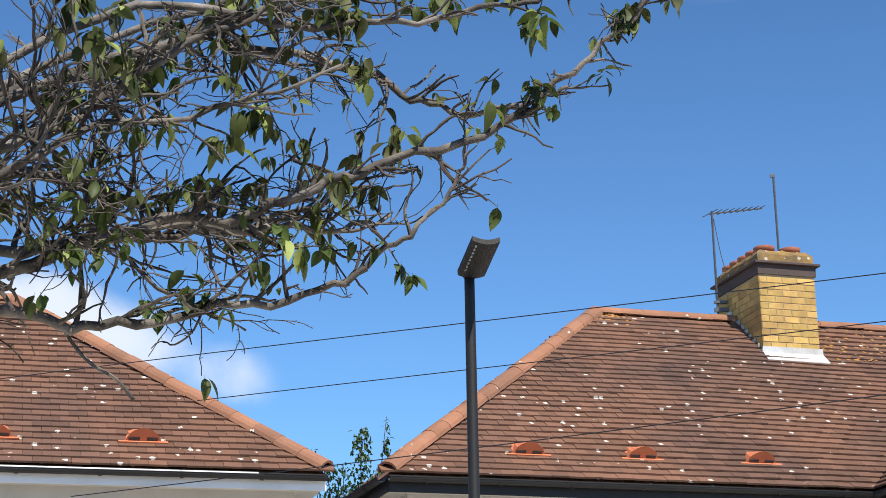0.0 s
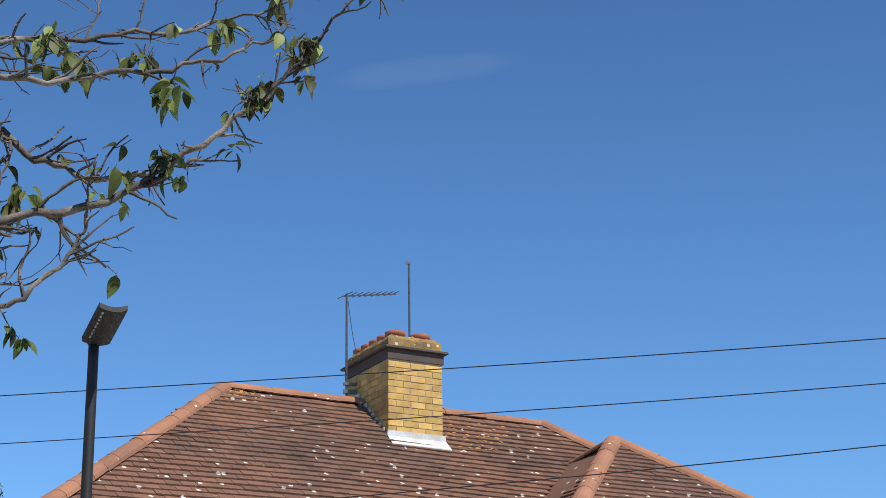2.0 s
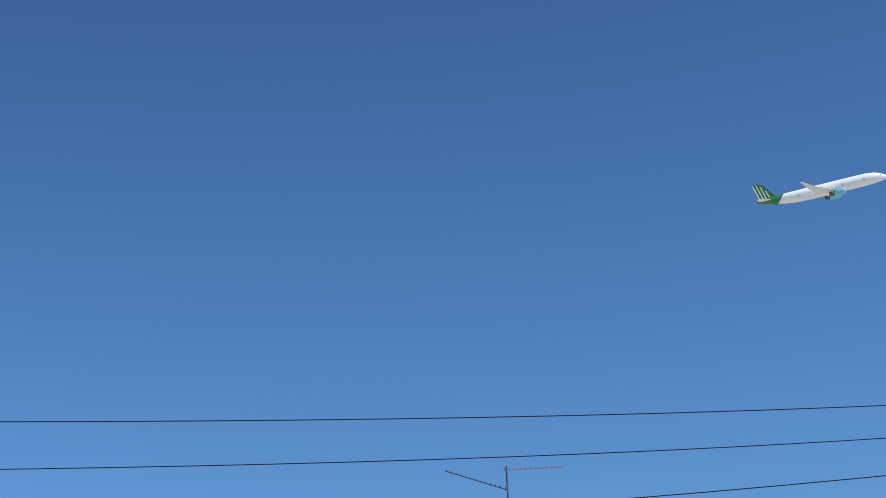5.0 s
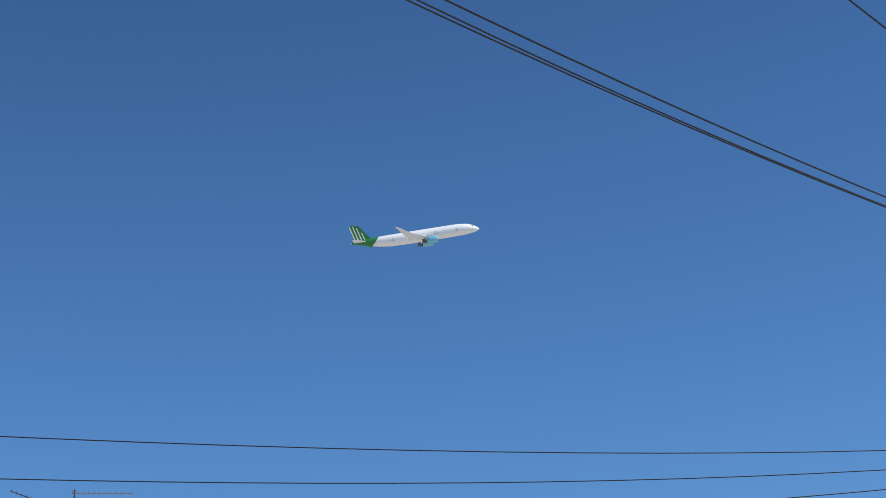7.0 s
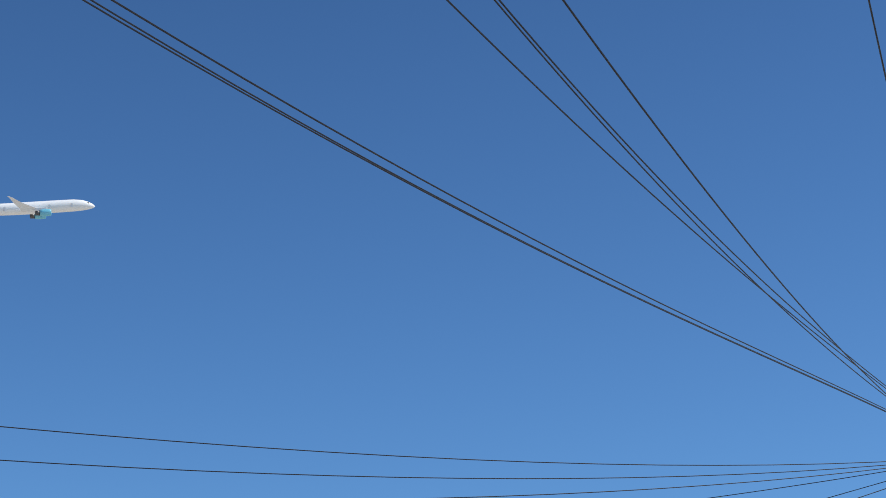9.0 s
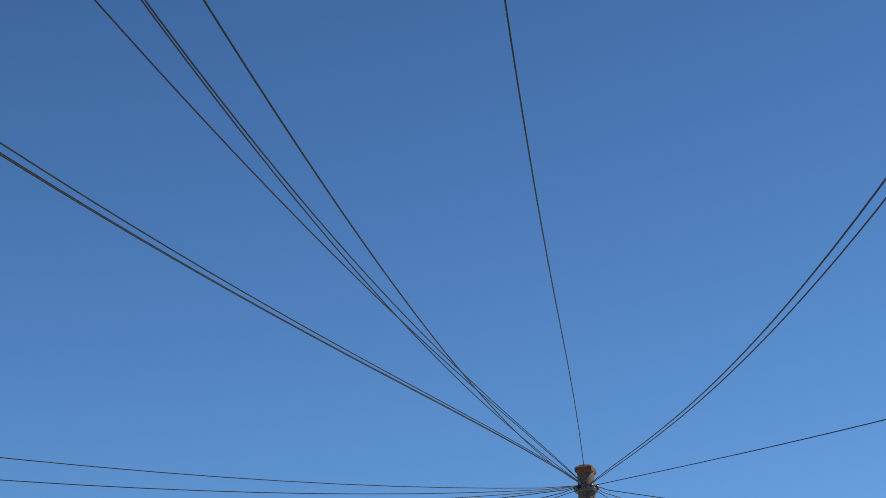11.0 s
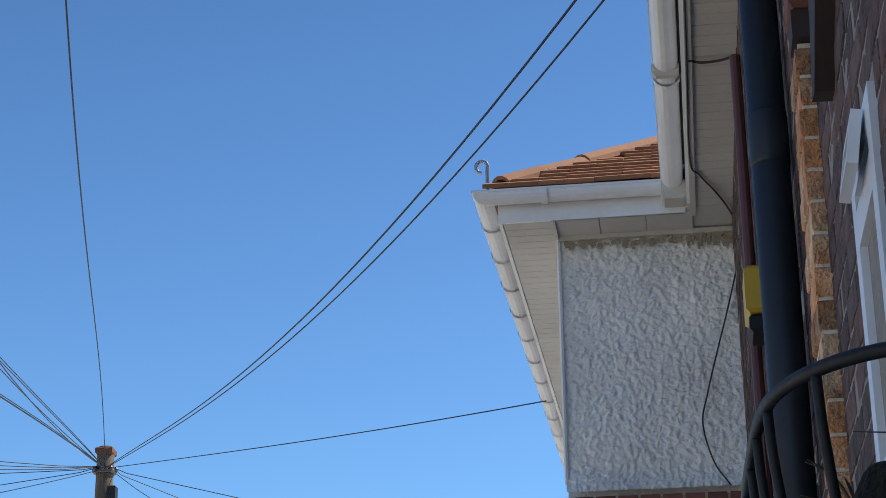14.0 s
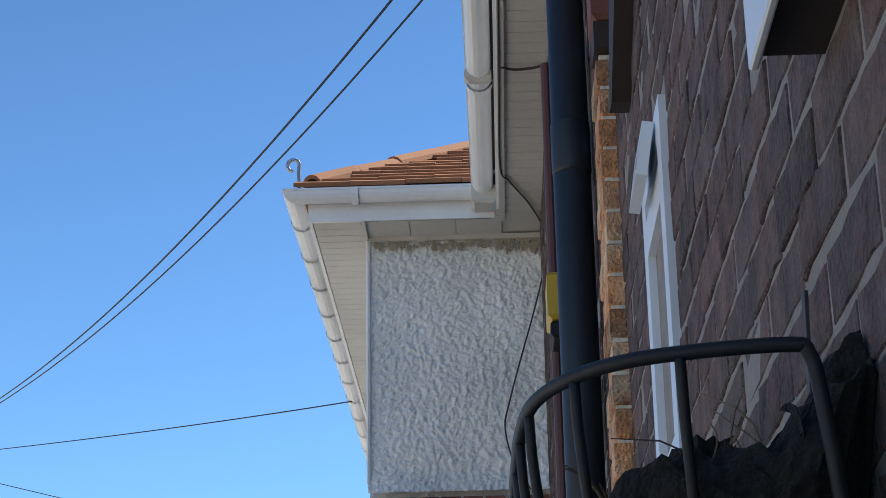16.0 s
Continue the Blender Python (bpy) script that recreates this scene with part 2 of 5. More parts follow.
# pale colours of unseen ground, chosen to throw light into the shaded eaves
BOUNCE_PAVING = material("pale_bounce_paving", (0.62, 0.565, 0.49), 0.9, spread=0.15, scale=0.8, fine=20, bump=0.3)
BOUNCE_GROUND = material("pale_bounce_ground", (0.46, 0.42, 0.36), 0.95, spread=0.3, scale=0.7, fine=25, bump=0.5)


# ---- building blocks ----
class Geo:
    """Vertices and faces of one mesh."""

    def __init__(self):
        self.v, self.f = [], []

    def add(self, verts, faces):
        k = len(self.v)
        self.v += [tuple(p) for p in verts]
        self.f += [tuple(i + k for i in q) for q in faces]
        return self

    def box(self, x0, x1, y0, y1, z0, z1, m=None, bev=0.0):
        if bev > 0:
            b = bev
            rings = [(x0 + b, x1 - b, y0 + b, y1 - b, z0), (x0, x1, y0, y1, z0 + b), (x0, x1, y0, y1, z1 - b), (x0 + b, x1 - b, y0 + b, y1 - b, z1)]
            vs = [Vector(p) for a0, a1, b0, b1, z in rings for p in ((a0, b0, z), (a1, b0, z), (a1, b1, z), (a0, b1, z))]
            fs = [(3, 2, 1, 0), (12, 13, 14, 15)] + [(4 * r + i, 4 * r + (i + 1) % 4, 4 * r + 4 + (i + 1) % 4, 4 * r + 4 + i) for r in range(3) for i in range(4)]
        else:
            vs = [Vector(p) for p in ((x0, y0, z0), (x1, y0, z0), (x1, y1, z0), (x0, y1, z0), (x0, y0, z1), (x1, y0, z1), (x1, y1, z1), (x0, y1, z1))]
            fs = [(3, 2, 1, 0), (4, 5, 6, 7), (0, 1, 5, 4), (1, 2, 6, 5), (2, 3, 7, 6), (3, 0, 4, 7)]
        return self.add([m @ p for p in vs] if m else vs, fs)

    def tube(self, pts, r, n=6, caps=True):
        pts = [Vector(p) for p in pts]
        rs = list(r) if isinstance(r, (list, tuple)) else [r] * len(pts)
        vs, fs, up = [], [], None
        for i, p in enumerate(pts):
            d = (pts[min(i + 1, len(pts) - 1)] - pts[max(i - 1, 0)]).normalized()
            if up is None:
                up = d.orthogonal().normalized()
            up = (up - d * up.dot(d))
            up = up.normalized() if up.length > 1e-6 else d.orthogonal().normalized()
            side = d.cross(up)
            vs += [p + (up * math.cos(2 * math.pi * k / n) + side * math.sin(2 * math.pi * k / n)) * rs[i] for k in range(n)]
        for i in range(len(pts) - 1):
            fs += [(i * n + k, i * n + (k + 1) % n, (i + 1) * n + (k + 1) % n, (i + 1) * n + k) for k in range(n)]
        if caps:
            fs += [tuple(range(n - 1, -1, -1)), tuple(range((len(pts) - 1) * n, len(pts) * n))]
        return self.add(vs, fs)

    def lathe(self, prof, m=None, n=20):
        """prof: (radius, height) pairs turned about z."""
        vs = [Vector((r * math.cos(2 * math.pi * k / n), r * math.sin(2 * math.pi * k / n), z)) for r, z in prof for k in range(n)]
        fs = [(i * n + k, i * n + (k + 1) % n, (i + 1) * n + (k + 1) % n, (i + 1) * n + k) for i in range(len(prof) - 1) for k in range(n)]
        fs += [tuple(range(n - 1, -1, -1)), tuple(range((len(prof) - 1) * n, len(prof) * n))]
        return self.add([m @ p for p in vs] if m else vs, fs)

    def sweep(self, section, pts, m=None):
        """A section of (side, up) pairs along level points; the side is to the right of the way."""
        pts = [Vector(p) for p in pts]
        n, vs, fs = len(section), [], []
        for i, p in enumerate(pts):
            a = (pts[i] - pts[i - 1]).normalized() if i else None
            b = (pts[i + 1] - pts[i]).normalized() if i + 1 < len(pts) else None
            d = ((a or b) + (b or a)).normalized()
            side = Vector((d.y, -d.x, 0))
            k = 1 / max(0.3, d.dot(b or a))
            vs += [p + side * s * k + Vector((0, 0, z)) for s, z in section]
        fs = [(i * n + j, i * n + (j + 1) % n, (i + 1) * n + (j + 1) % n, (i + 1) * n + j) for i in range(len(pts) - 1) for j in range(n)]
        fs += [tuple(range(n - 1, -1, -1)), tuple(range((len(pts) - 1) * n, len(pts) * n))]
        return self.add([m @ p for p in vs] if m else vs, fs)

    def mesh(self, name, mat, smooth=False):
        me = bpy.data.meshes.new(name)
        me.from_pydata(self.v, [], self.f)
        me.materials.append(mat)
        if smooth:
            me.polygons.foreach_set("use_smooth", [True] * len(me.polygons))
        me.update()
        return me


def part(name, geo, mat, parent=None, label="", smooth=False, kind=""):
    me = geo if isinstance(geo, bpy.types.Mesh) else geo.mesh(name, mat, smooth)
    ob = new(name, me)
    if parent:
        ob.parent = parent
    if label or kind:
        tagged(ob, label, kind=kind)
    return ob


def thing(name, label, category, m=None, group="", kind=""):
    ob = new(name)
    ob.empty_display_size = 0.2
    if m:
        ob.matrix_world = m
    return tagged(ob, label, category, group, kind)


def smooth_line(pts, steps=5):
    """A Catmull-Rom line through the points."""
    p = [Vector(q) for q in pts]
    p = [p[0] * 2 - p[1]] + p + [p[-1] * 2 - p[-2]]
    out = []
    for i in range(1, len(p) - 2):
        for k in range(steps):
            t = k / steps
            a, b, c, d = p[i - 1:i + 3]
            out.append(0.5 * ((2 * b) + (c - a) * t + (2 * a - 5 * b + 4 * c - d) * t * t + (3 * b - a - 3 * c + d) * t ** 3))
    return out + [p[-2]]


# ---- ground ----
# ground and paving stay out of view and act as reflectors
g = Geo().add([(-3000, -3000, 0), (3000, -3000, 0), (3000, 3000, 0), (-3000, 3000, 0)], [(0, 1, 2, 3)])
tagged(part("ground", g, BOUNCE_GROUND), "unseen ground, made pale to bounce light upward", "ground", kind="structure")
g = Geo().box(-40, 60, -0.3, 10.0, -0.1, 0.03)
tagged(part("pavement", g, BOUNCE_PAVING), "unseen paving, made pale to bounce light onto the brick house", "pavement", kind="structure")
g = Geo().box(-60, 80, 10.2, 16.5, -0.1, 0.02, pose(0, 0, 0, 0, 0, 4))
tagged(part("road", g, ASPHALT), "grey asphalt street between the houses", "road", kind="structure")

# ---- houses across the street ----
PITCH = radians(40)


def tile_grid(corner, along, up, inside, gauge=0.14, wide=0.21, seed=1, sag=0.03, lift=0.030, tilt_deg=-9.5):
    """Matrices of tiles laid in courses on a slope: corner, unit vectors along the eave and up the slope, and a test of (along, up)."""
    rng = random.Random(seed)
    normal = along.cross(up)
    out = []
    rows = 60
    for r in range(rows):
        s = r * gauge
        for c in range(-2, 80):
            a = (c + 0.5 * (r % 2)) * wide
            if not inside(a + wide / 2, s + gauge / 2):
                continue
            dip = -sag * math.sin(a * 0.8 + 1.0) * math.sin(s * 0.7) + rng.uniform(-0.003, 0.003)
            tilt = Matrix((along, up, normal)).transposed().to_4x4()
            out.append((a, s, Matrix.Translation(corner + along * a + up * s + normal * (lift + dip)) @ tilt @ pose(0, 0, 0, tilt_deg + rng.uniform(-0.6, 0.6), rng.uniform(-0.5, 0.5), rng.uniform(-0.7, 0.7))))
    return out


def one_tile(wide=0.21, gauge=0.14):
    return Geo().box(0.0015, wide - 0.0015, -0.02, gauge * 1.15, 0.0, 0.024)


def lay_tiles(parent, cells, near, mat, loose=300, gauge=0.14, wide=0.21):
    """The first tiles by near() as pieces that share one mesh, the others joined."""
    unit = one_tile(wide, gauge)
    cells = sorted(cells, key=lambda q: near(q[0], q[1]))
    me = unit.mesh("roof_tile", mat)
    for a, s, m in cells[:loose]:
        part("roof_tile", me, mat, parent).matrix_local = m
    if cells[loose:]:
        rest = Geo()
        for a, s, m in cells[loose:]:
            rest.add([m @ Vector(p) for p in unit.v], unit.f)
        part("roof_tiles", rest, mat, parent, "weathered brown clay tiles in courses", kind="stuff")


def ridge_run(parent, a, b, mat, radius=0.12, step=0.36, name="ridge_tile"):
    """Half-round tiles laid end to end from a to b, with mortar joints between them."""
    a, b = Vector(a), Vector(b)
    d = b - a
    count = max(1, round(d.length / step))
    rng = random.Random(count)
    pitch = d.length / count
    for k in range(count):
        n = 9
        prof = []
        for x, r in ((0.0, radius), (pitch * 0.93, radius * 0.985), (pitch * 1.04, radius * 0.97)):
            prof.append([(x, r * math.cos(t), r * math.sin(t) * 0.9) for t in [math.pi * j / (n - 1) for j in range(n)]])
        g = Geo()
        inner = [[(x, y * 0.84, z * 0.84 - 0.01) for x, y, z in ring] for ring in prof]
        vs = [p for ring in prof for p in ring] + [p for ring in inner for p in ring]
        fs = [(i * n + j + 1, i * n + j, (i + 1) * n + j, (i + 1) * n + j + 1) for i in range(2) for j in range(n - 1)]
        o = 3 * n
        fs += [(o + i * n + j, o + i * n + j + 1, o + (i + 1) * n + j + 1, o + (i + 1) * n + j) for i in range(2) for j in range(n - 1)]
        fs += [(j, j + 1, o + j + 1, o + j) for j in range(n - 1)] + [(2 * n + j + 1, 2 * n + j, o + 2 * n + j, o + 2 * n + j + 1) for j in range(n - 1)]
        g.add(vs, fs)
        x = d.normalized()
        y = Vector((-x.y, x.x, 0)).normalized()
        z = x.cross(y)
        m = Matrix.Translation(a + d * (k / count) + Vector((0, 0, rng.uniform(-0.006, 0.006)))) @ Matrix((x, y, z)).transposed().to_4x4() @ pose(0, 0, 0, rng.uniform(-2, 2), rng.uniform(-0.8, 0.8), rng.uniform(-0.8, 0.8))
        part(name, g, mat, parent, smooth=False).matrix_local = m


def vent_tile(parent, m):
    """A raised terracotta vent: an arched hood with two dark blocks below that paint its openings' shade."""
    g = Geo()
    n = 9
    for y0, y1, h0, h1 in ((0.0, 0.26, 0.185, 0.03),):
        lo = [(-0.215 + 0.43 * j / (n - 1), y0, h0 * math.sin(math.pi * j / (n - 1)) ** 0.6 + 0.01) for j in range(n)]
        hi = [(-0.15 + 0.30 * j / (n - 1), y1, h1 * math.sin(math.pi * j / (n - 1)) ** 0.6 + 0.01) for j in range(n)]
        inl = [(x * 0.9, y + 0.01, z - 0.018) for x, y, z in lo]
        g.add(lo + hi + inl, [(j, j + 1, n + j + 1, n + j) for j in range(n - 1)] + [tuple(range(n - 1, -1, -1))])
    g.box(-0.28, 0.28, -0.03, 0.0, 0.012, 0.03)
    g.box(-0.03, 0.03, 0.005, 0.03, 0.0, 0.16)
    v = part("roof_vent", g, VENT, parent, "bright terracotta vent tile with two dark mouths")
    v.matrix_local = m
    part("vent_mouth", Geo().box(-0.165, -0.04, -0.006, 0.02, 0.02, 0.075, bev=0.004).box(0.04, 0.165, -0.006, 0.02, 0.02, 0.075, bev=0.004), SLATE_AND_SHADE, v, "dark block for the shade in an opening")


def gutter(parent, pts, mat, brackets=1.0, size=0.058, fascia_mat=None, fascia=0.16, name="gutter"):
    """A half-round gutter along level points with its fascia board behind; the open air is to the right of the way."""
    n = 8
    out = [(size + size * math.cos(math.pi + math.pi * k / n), size * 0.95 * math.sin(math.pi + math.pi * k / n)) for k in range(n + 1)]
    inn = [(size + size * 0.84 * math.cos(math.pi + math.pi * k / n), size * 0.8 * math.sin(math.pi + math.pi * k / n)) for k in range(n, -1, -1)]
    lip = [(2 * size + 0.006, 0.0), (2 * size + 0.006, 0.012), (2 * size - 0.012, 0.012)]
    gut = part(name, Geo().sweep([(s + 0.012, z) for s, z in out + lip + inn], pts), mat, parent)
    if fascia_mat:
        part("fascia_board", Geo().sweep([(0, 0.02), (-0.02, 0.02), (-0.02, 0.02 - fascia), (0, 0.02 - fascia)], pts), fascia_mat, parent)
    P = [Vector(p) for p in pts]
    for a, b in zip(P, P[1:]):
        d = (b - a).normalized()
        side = Vector((d.y, -d.x, 0))
        count = int((b - a).length / brackets)
        for k in range(count):
            q = a + d * (brackets * (k + 0.5))
            br = Geo()
            rim = [(size + (size + 0.006) * math.cos(math.pi + math.pi * j / n), (size + 0.008) * 0.95 * math.sin(math.pi + math.pi * j / n)) for j in range(n + 1)]
            vs = [q + side * (s + 0.012) + d * o + Vector((0, 0, z)) for o in (-0.018, 0.018) for s, z in rim]
            m = n + 1
            br.add(vs, [(j, j + 1, m + j + 1, m + j) for j in range(n)])
            vs2 = [q + side * ((s - size) * 1.04 + size + 0.012) + d * o + Vector((0, 0, z * 1.04)) for o in (-0.018, 0.018) for s, z in rim]
            br.add(vs2, [(j + 1, j, m + j, m + j + 1) for j in range(n)])
            br.add([vs[0], vs[m], vs2[0], vs2[m], vs[m - 1], vs[2 * m - 1], vs2[m - 1], vs2[2 * m - 1]], [(0, 2, 3, 1), (4, 5, 7, 6)])
            part("gutter_bracket", br, mat, gut)
    return gut


def slope(parent, pts, mat, name="roof_slope", thick=0.05):
    """A roof deck: a polygon with thickness below it."""
    p = [Vector(q) for q in pts]
    n = (p[1] - p[0]).cross(p[2] - p[0]).normalized()
    if n.z < 0:
        p.reverse()
        n = -n
    k = len(p)
    vs = p + [q - n * thick for q in p]
    return part(name, Geo().add(vs, [tuple(range(k)), tuple(range(2 * k - 1, k - 1, -1))] + [(i, k + i, k + (i + 1) % k, (i + 1) % k) for i in range(k)]), mat, parent)


def chimney(parent, x0, x1, y0, y1, z0, z1):
    """A brick stack with separate bricks on its four faces, a painted shadow band, a lichened cap and clay pots."""
    stack = part("chimney", Geo().box(x0 + 0.005, x1 - 0.005, y0 + 0.005, y1 - 0.005, z0 - 0.8, z1 + 0.12), MORTAR, parent, "yellow stock brick chimney stack")
    rng = random.Random(4)
    course, length = 0.0985, 0.243
    meshes = {}

    def brick(w, m):
        key = round(w, 2)
        if key not in meshes:
            meshes[key] = Geo().box(-key / 2 + 0.005, key / 2 - 0.005, -0.004, 0.03, 0.005, course - 0.006, bev=0.004).mesh("brick", STOCK)
        part("brick", meshes[key], STOCK, stack).matrix_local = m @ pose(0, rng.uniform(-0.003, 0.002), 0, 0, rng.uniform(-0.4, 0.4), 0)

    rows = int((z1 - z0) / course)
    for r in range(rows):
        z = z0 + r * course
        for run, origin, turn in ((x1 - x0, (x0, y0), 0), (y1 - y0, (x0, y1), -90)):
            a = 0.0
            first = length if r % 2 else length / 2
            while a < run - 0.02:
                w = min(first if a == 0 else length, run - a)
                if run - a - w < 0.07:
                    w = run - a
                px, py = (origin[0] + a + w / 2, origin[1]) if turn == 0 else (origin[0], origin[1] - a - w / 2)
                brick(w, pose(px, py, z, 0, 0, turn))
                a += w
    # dark band that paints the coping's shadow on the stack
    part("slate_band", Geo().box(x0 - 0.02, x1 + 0.02, y0 - 0.02, y1 + 0.02, z1 - 0.05, z1 + 0.10), SLATE_AND_SHADE, stack)
    part("coping", Geo().box(x0 - 0.075, x1 + 0.075, y0 - 0.075, y1 + 0.075, z1 + 0.10, z1 + 0.14, bev=0.008), SLATE_AND_SHADE, stack, "dark overhanging slate course")
    cap = Geo()
    nx, ny = 9, 14
    levels = ((0.0, z1 + 0.14), (0.005, z1 + 0.26), (0.07, z1 + 0.33), (0.16, z1 + 0.37))
    prev = None
    for inset, z in levels:
        ring = []
        for i in range(nx):
            ring.append((x0 + inset + (x1 - x0 - 2 * inset) * i / nx, y0 + inset))
        for i in range(ny):
            ring.append((x1 - inset, y0 + inset + (y1 - y0 - 2 * inset) * i / ny))
        for i in range(nx):
            ring.append((x1 - inset - (x1 - x0 - 2 * inset) * i / nx, y1 - inset))
        for i in range(ny):
            ring.append((x0 + inset, y1 - inset - (y1 - y0 - 2 * inset) * i / ny))
        vs = [(x + rng.uniform(-0.012, 0.012), y + rng.uniform(-0.012, 0.012), z + rng.uniform(-0.014, 0.014)) for x, y in ring]
        k = len(vs)
        base = len(cap.v)
        cap.v += vs
        if prev is not None:
            cap.f += [(prev + i, prev + (i + 1) % k, base + (i + 1) % k, base + i) for i in range(k)]
        prev = base
    cap.f.append(tuple(range(prev, prev + k)))
    part("mortar_cap", cap, CAPSTONE, stack, "mortar cap grown over with lichen")
    for i in range(5):
        for j in range(2):
            if i and j == 1 and i > 2:
                continue
            prof = [(0.13, 0), (0.135, 0.06), (0.155, 0.07), (0.158, 0.125), (0.14, 0.135), (0.12, 0.12), (0.11, 0.02)]
            pot = part("chimney_pot", Geo().lathe(prof, n=14), POT, stack, "low terracotta pot", smooth=True)
            pot.matrix_local = pose(x0 + 0.25 + 0.42 * j, y0 + 0.26 + 0.27 * i, z1 + 0.31)
    return stack


def aerial(name, label, foot, height, booms, lean=(0, 0), mat=METAL, size=1.0):
    """A mast with yagi booms: each boom has a height, a heading, a length, rods, and where on the boom the mast is."""
    a = thing(name, label, "aerial", pose(*foot) @ Matrix.Scale(size, 4))
    top = Vector((lean[0], lean[1], height))
    part("mast", Geo().tube([(0, 0, 0), top], 0.018, 8), mat, a)
    for z, heading, rise, length, rods, back, rod, bmat in booms:
        d = Vector((math.cos(heading) * math.cos(rise), math.sin(heading) * math.cos(rise), math.sin(rise)))
        c = top * (z / height)
        b = part("boom", Geo().tube([c - d * length * back, c + d * length * (1 - back)], 0.011, 6), bmat, a)
        side = Vector((-d.y, d.x, 0)).normalized()
        for k in range(rods):
            q = c + d * length * (0.03 - back + 0.95 * k / max(1, rods - 1))
            w = rod * (1.25 if k == 0 else 1.0 - 0.3 * k / rods)
            part("rod", Geo().tube([q - side * w / 2 + Vector((0, 0, 0.012)), q + side * w / 2 + Vector((0, 0, 0.012))], 0.007, 5), bmat, b)
    return a


def terrace(m, hip_x, ridge_y, length, right_end, wing):
    """A hipped semi-detached house; x runs along its front eave from 0, y goes back, roof pitch as PITCH."""
    house = thing("house", "hipped semi-detached house with brown clay tile roof", "house", m, "houses in the terrace row")
    ez, rz = 5.1, 5.1 + ridge_y * math.tan(PITCH)
    x0, x1 = (0.0, length) if right_end else (-length, 0.0)
    depth = 2 * ridge_y
    part("wall", Geo().box(x0 + 0.32, x1 - 0.32, 0.32, depth - 0.32, 0, ez - 0.02), GREY_RENDER, house, "pale grey rendered wall")
    part("soffit", Geo().box(x0 + 0.02, x1 - 0.02, 0.02, depth - 0.02, ez - 0.16, ez - 0.13), SOFFIT, house)
    h0, h1 = x0 + hip_x, x1 - hip_x
    roof = slope(house, [(x0, 0, ez), (x1, 0, ez), (h1, ridge_y, rz), (h0, ridge_y, rz)], TILE, "roof")
    slope(house, [(x0, depth, ez), (x0, 0, ez), (h0, ridge_y, rz)], TILE, "hip_slope")
    slope(house, [(x1, 0, ez), (x1, depth, ez), (h1, ridge_y, rz)], TILE, "hip_slope")
    slope(house, [(x1, depth, ez), (x0, depth, ez), (h0, ridge_y, rz), (h1, ridge_y, rz)], TILE, "back_slope")
    up = Vector((0, math.cos(PITCH), math.sin(PITCH)))
    run = ridge_y / math.cos(PITCH)

    def inside(a, s):
        y = s / run
        x = a + x0 - 0.1
        if wing and wing[0] < x < wing[0] + wing[1]:
            over = min(x - wing[0], wing[0] + wing[1] - x, wing[1] / 2) * math.tan(wing[3])
            if over > s * math.sin(PITCH) + 0.06:
                return False
        return x0 + hip_x * y - 0.06 < x < x1 - hip_x * y + 0.06 and s < run - 0.02

    cells = tile_grid(Vector((x0 - 0.1, -0.04, ez + 0.005)), Vector((1, 0, 0)), up, inside, seed=int(length * 10))
    mid = 3.0 if right_end else length - 3.0
    lay_tiles(roof, cells, lambda a, s: abs(a - mid) + 0.3 * abs(s - 2.0), TILE, 300)
    ridge_run(house, (h0, ridge_y, rz + 0.02), (h1, ridge_y, rz + 0.02), RIDGE)
    ridge_run(house, (x0, 0, ez + 0.04), (h0, ridge_y, rz + 0.02), RIDGE, 0.135)
    ridge_run(house, (x1, 0, ez + 0.04), (h1, ridge_y, rz + 0.02), RIDGE, 0.135)
    return house, roof, rz, up


H1 = pose(-0.447, 24.183, 0, 0, 0, 16.37) @ Matrix.Scale(1.132, 4)
H0 = pose(-1.203, 23.346, 0, 0, 0, 14.3) @ Matrix.Scale(1.106, 4)
BAY = (6.35, 6.2, 1.5, radians(37.5), 2.86)   # along the eave, width, how far it stands out, pitch, how far its ridge runs back
house1, roof1, rz1, up1 = terrace(H1, 4.16, 3.70, 13.7, True, BAY)
house0, roof0, rz0, up0 = terrace(H0, 3.5, 3.2, 12.0, False, None)


def on_roof(x, s, lift=0.0):
    up = Vector((0, math.cos(PITCH), math.sin(PITCH)))
    return Matrix.Translation(Vector((x, -0.04, 5.1)) + up * s + Vector((0, -math.sin(PITCH), math.cos(PITCH))) * (0.03 + lift)) @ pose(0, 0, 0, 40, 0, 0)


for x in (1.85, 3.33, 4.93):
    vent_tile(roof1, on_roof(x, 0.50))
for x in (-2.05, -3.7, -5.4):
    vent_tile(roof0, on_roof(x, 0.52))
gutter(house1, [(0.0, 0.0, 5.06), (6.35, 0.0, 5.06)], BLACK, 0.9, 0.058, BLACK, 0.18)
gutter(house1, [(0.0, 7.4, 5.06), (0.0, 0.0, 5.06)], BLACK, 0.9, 0.058, BLACK, 0.18)
gutter(house0, [(-12.0, 0.0, 5.06), (0.0, 0.0, 5.06)], BLACK, 0.9, 0.058, WHITE, 0.17)
part("gutter_trim", Geo().box(-12.0, -0.8, -0.135, -0.128, 5.062, 5.078), WHITE, house0, "white strip along the gutter edge")

# the projecting bay of the house and its own hipped roof
wx, ww, wo, wp, wb = BAY
wr = ww / 2 * math.tan(wp)
bay = part("bay", Geo().box(wx + 0.3, wx + ww - 0.3, -wo + 0.3, 0.6, 0, 5.08), GREY_RENDER, house1, "rendered projecting bay")
peak, back = (wx + ww / 2, -wo + ww / 2, 5.1 + wr), (wx + ww / 2, wb + 0.1, 5.1 + wr)
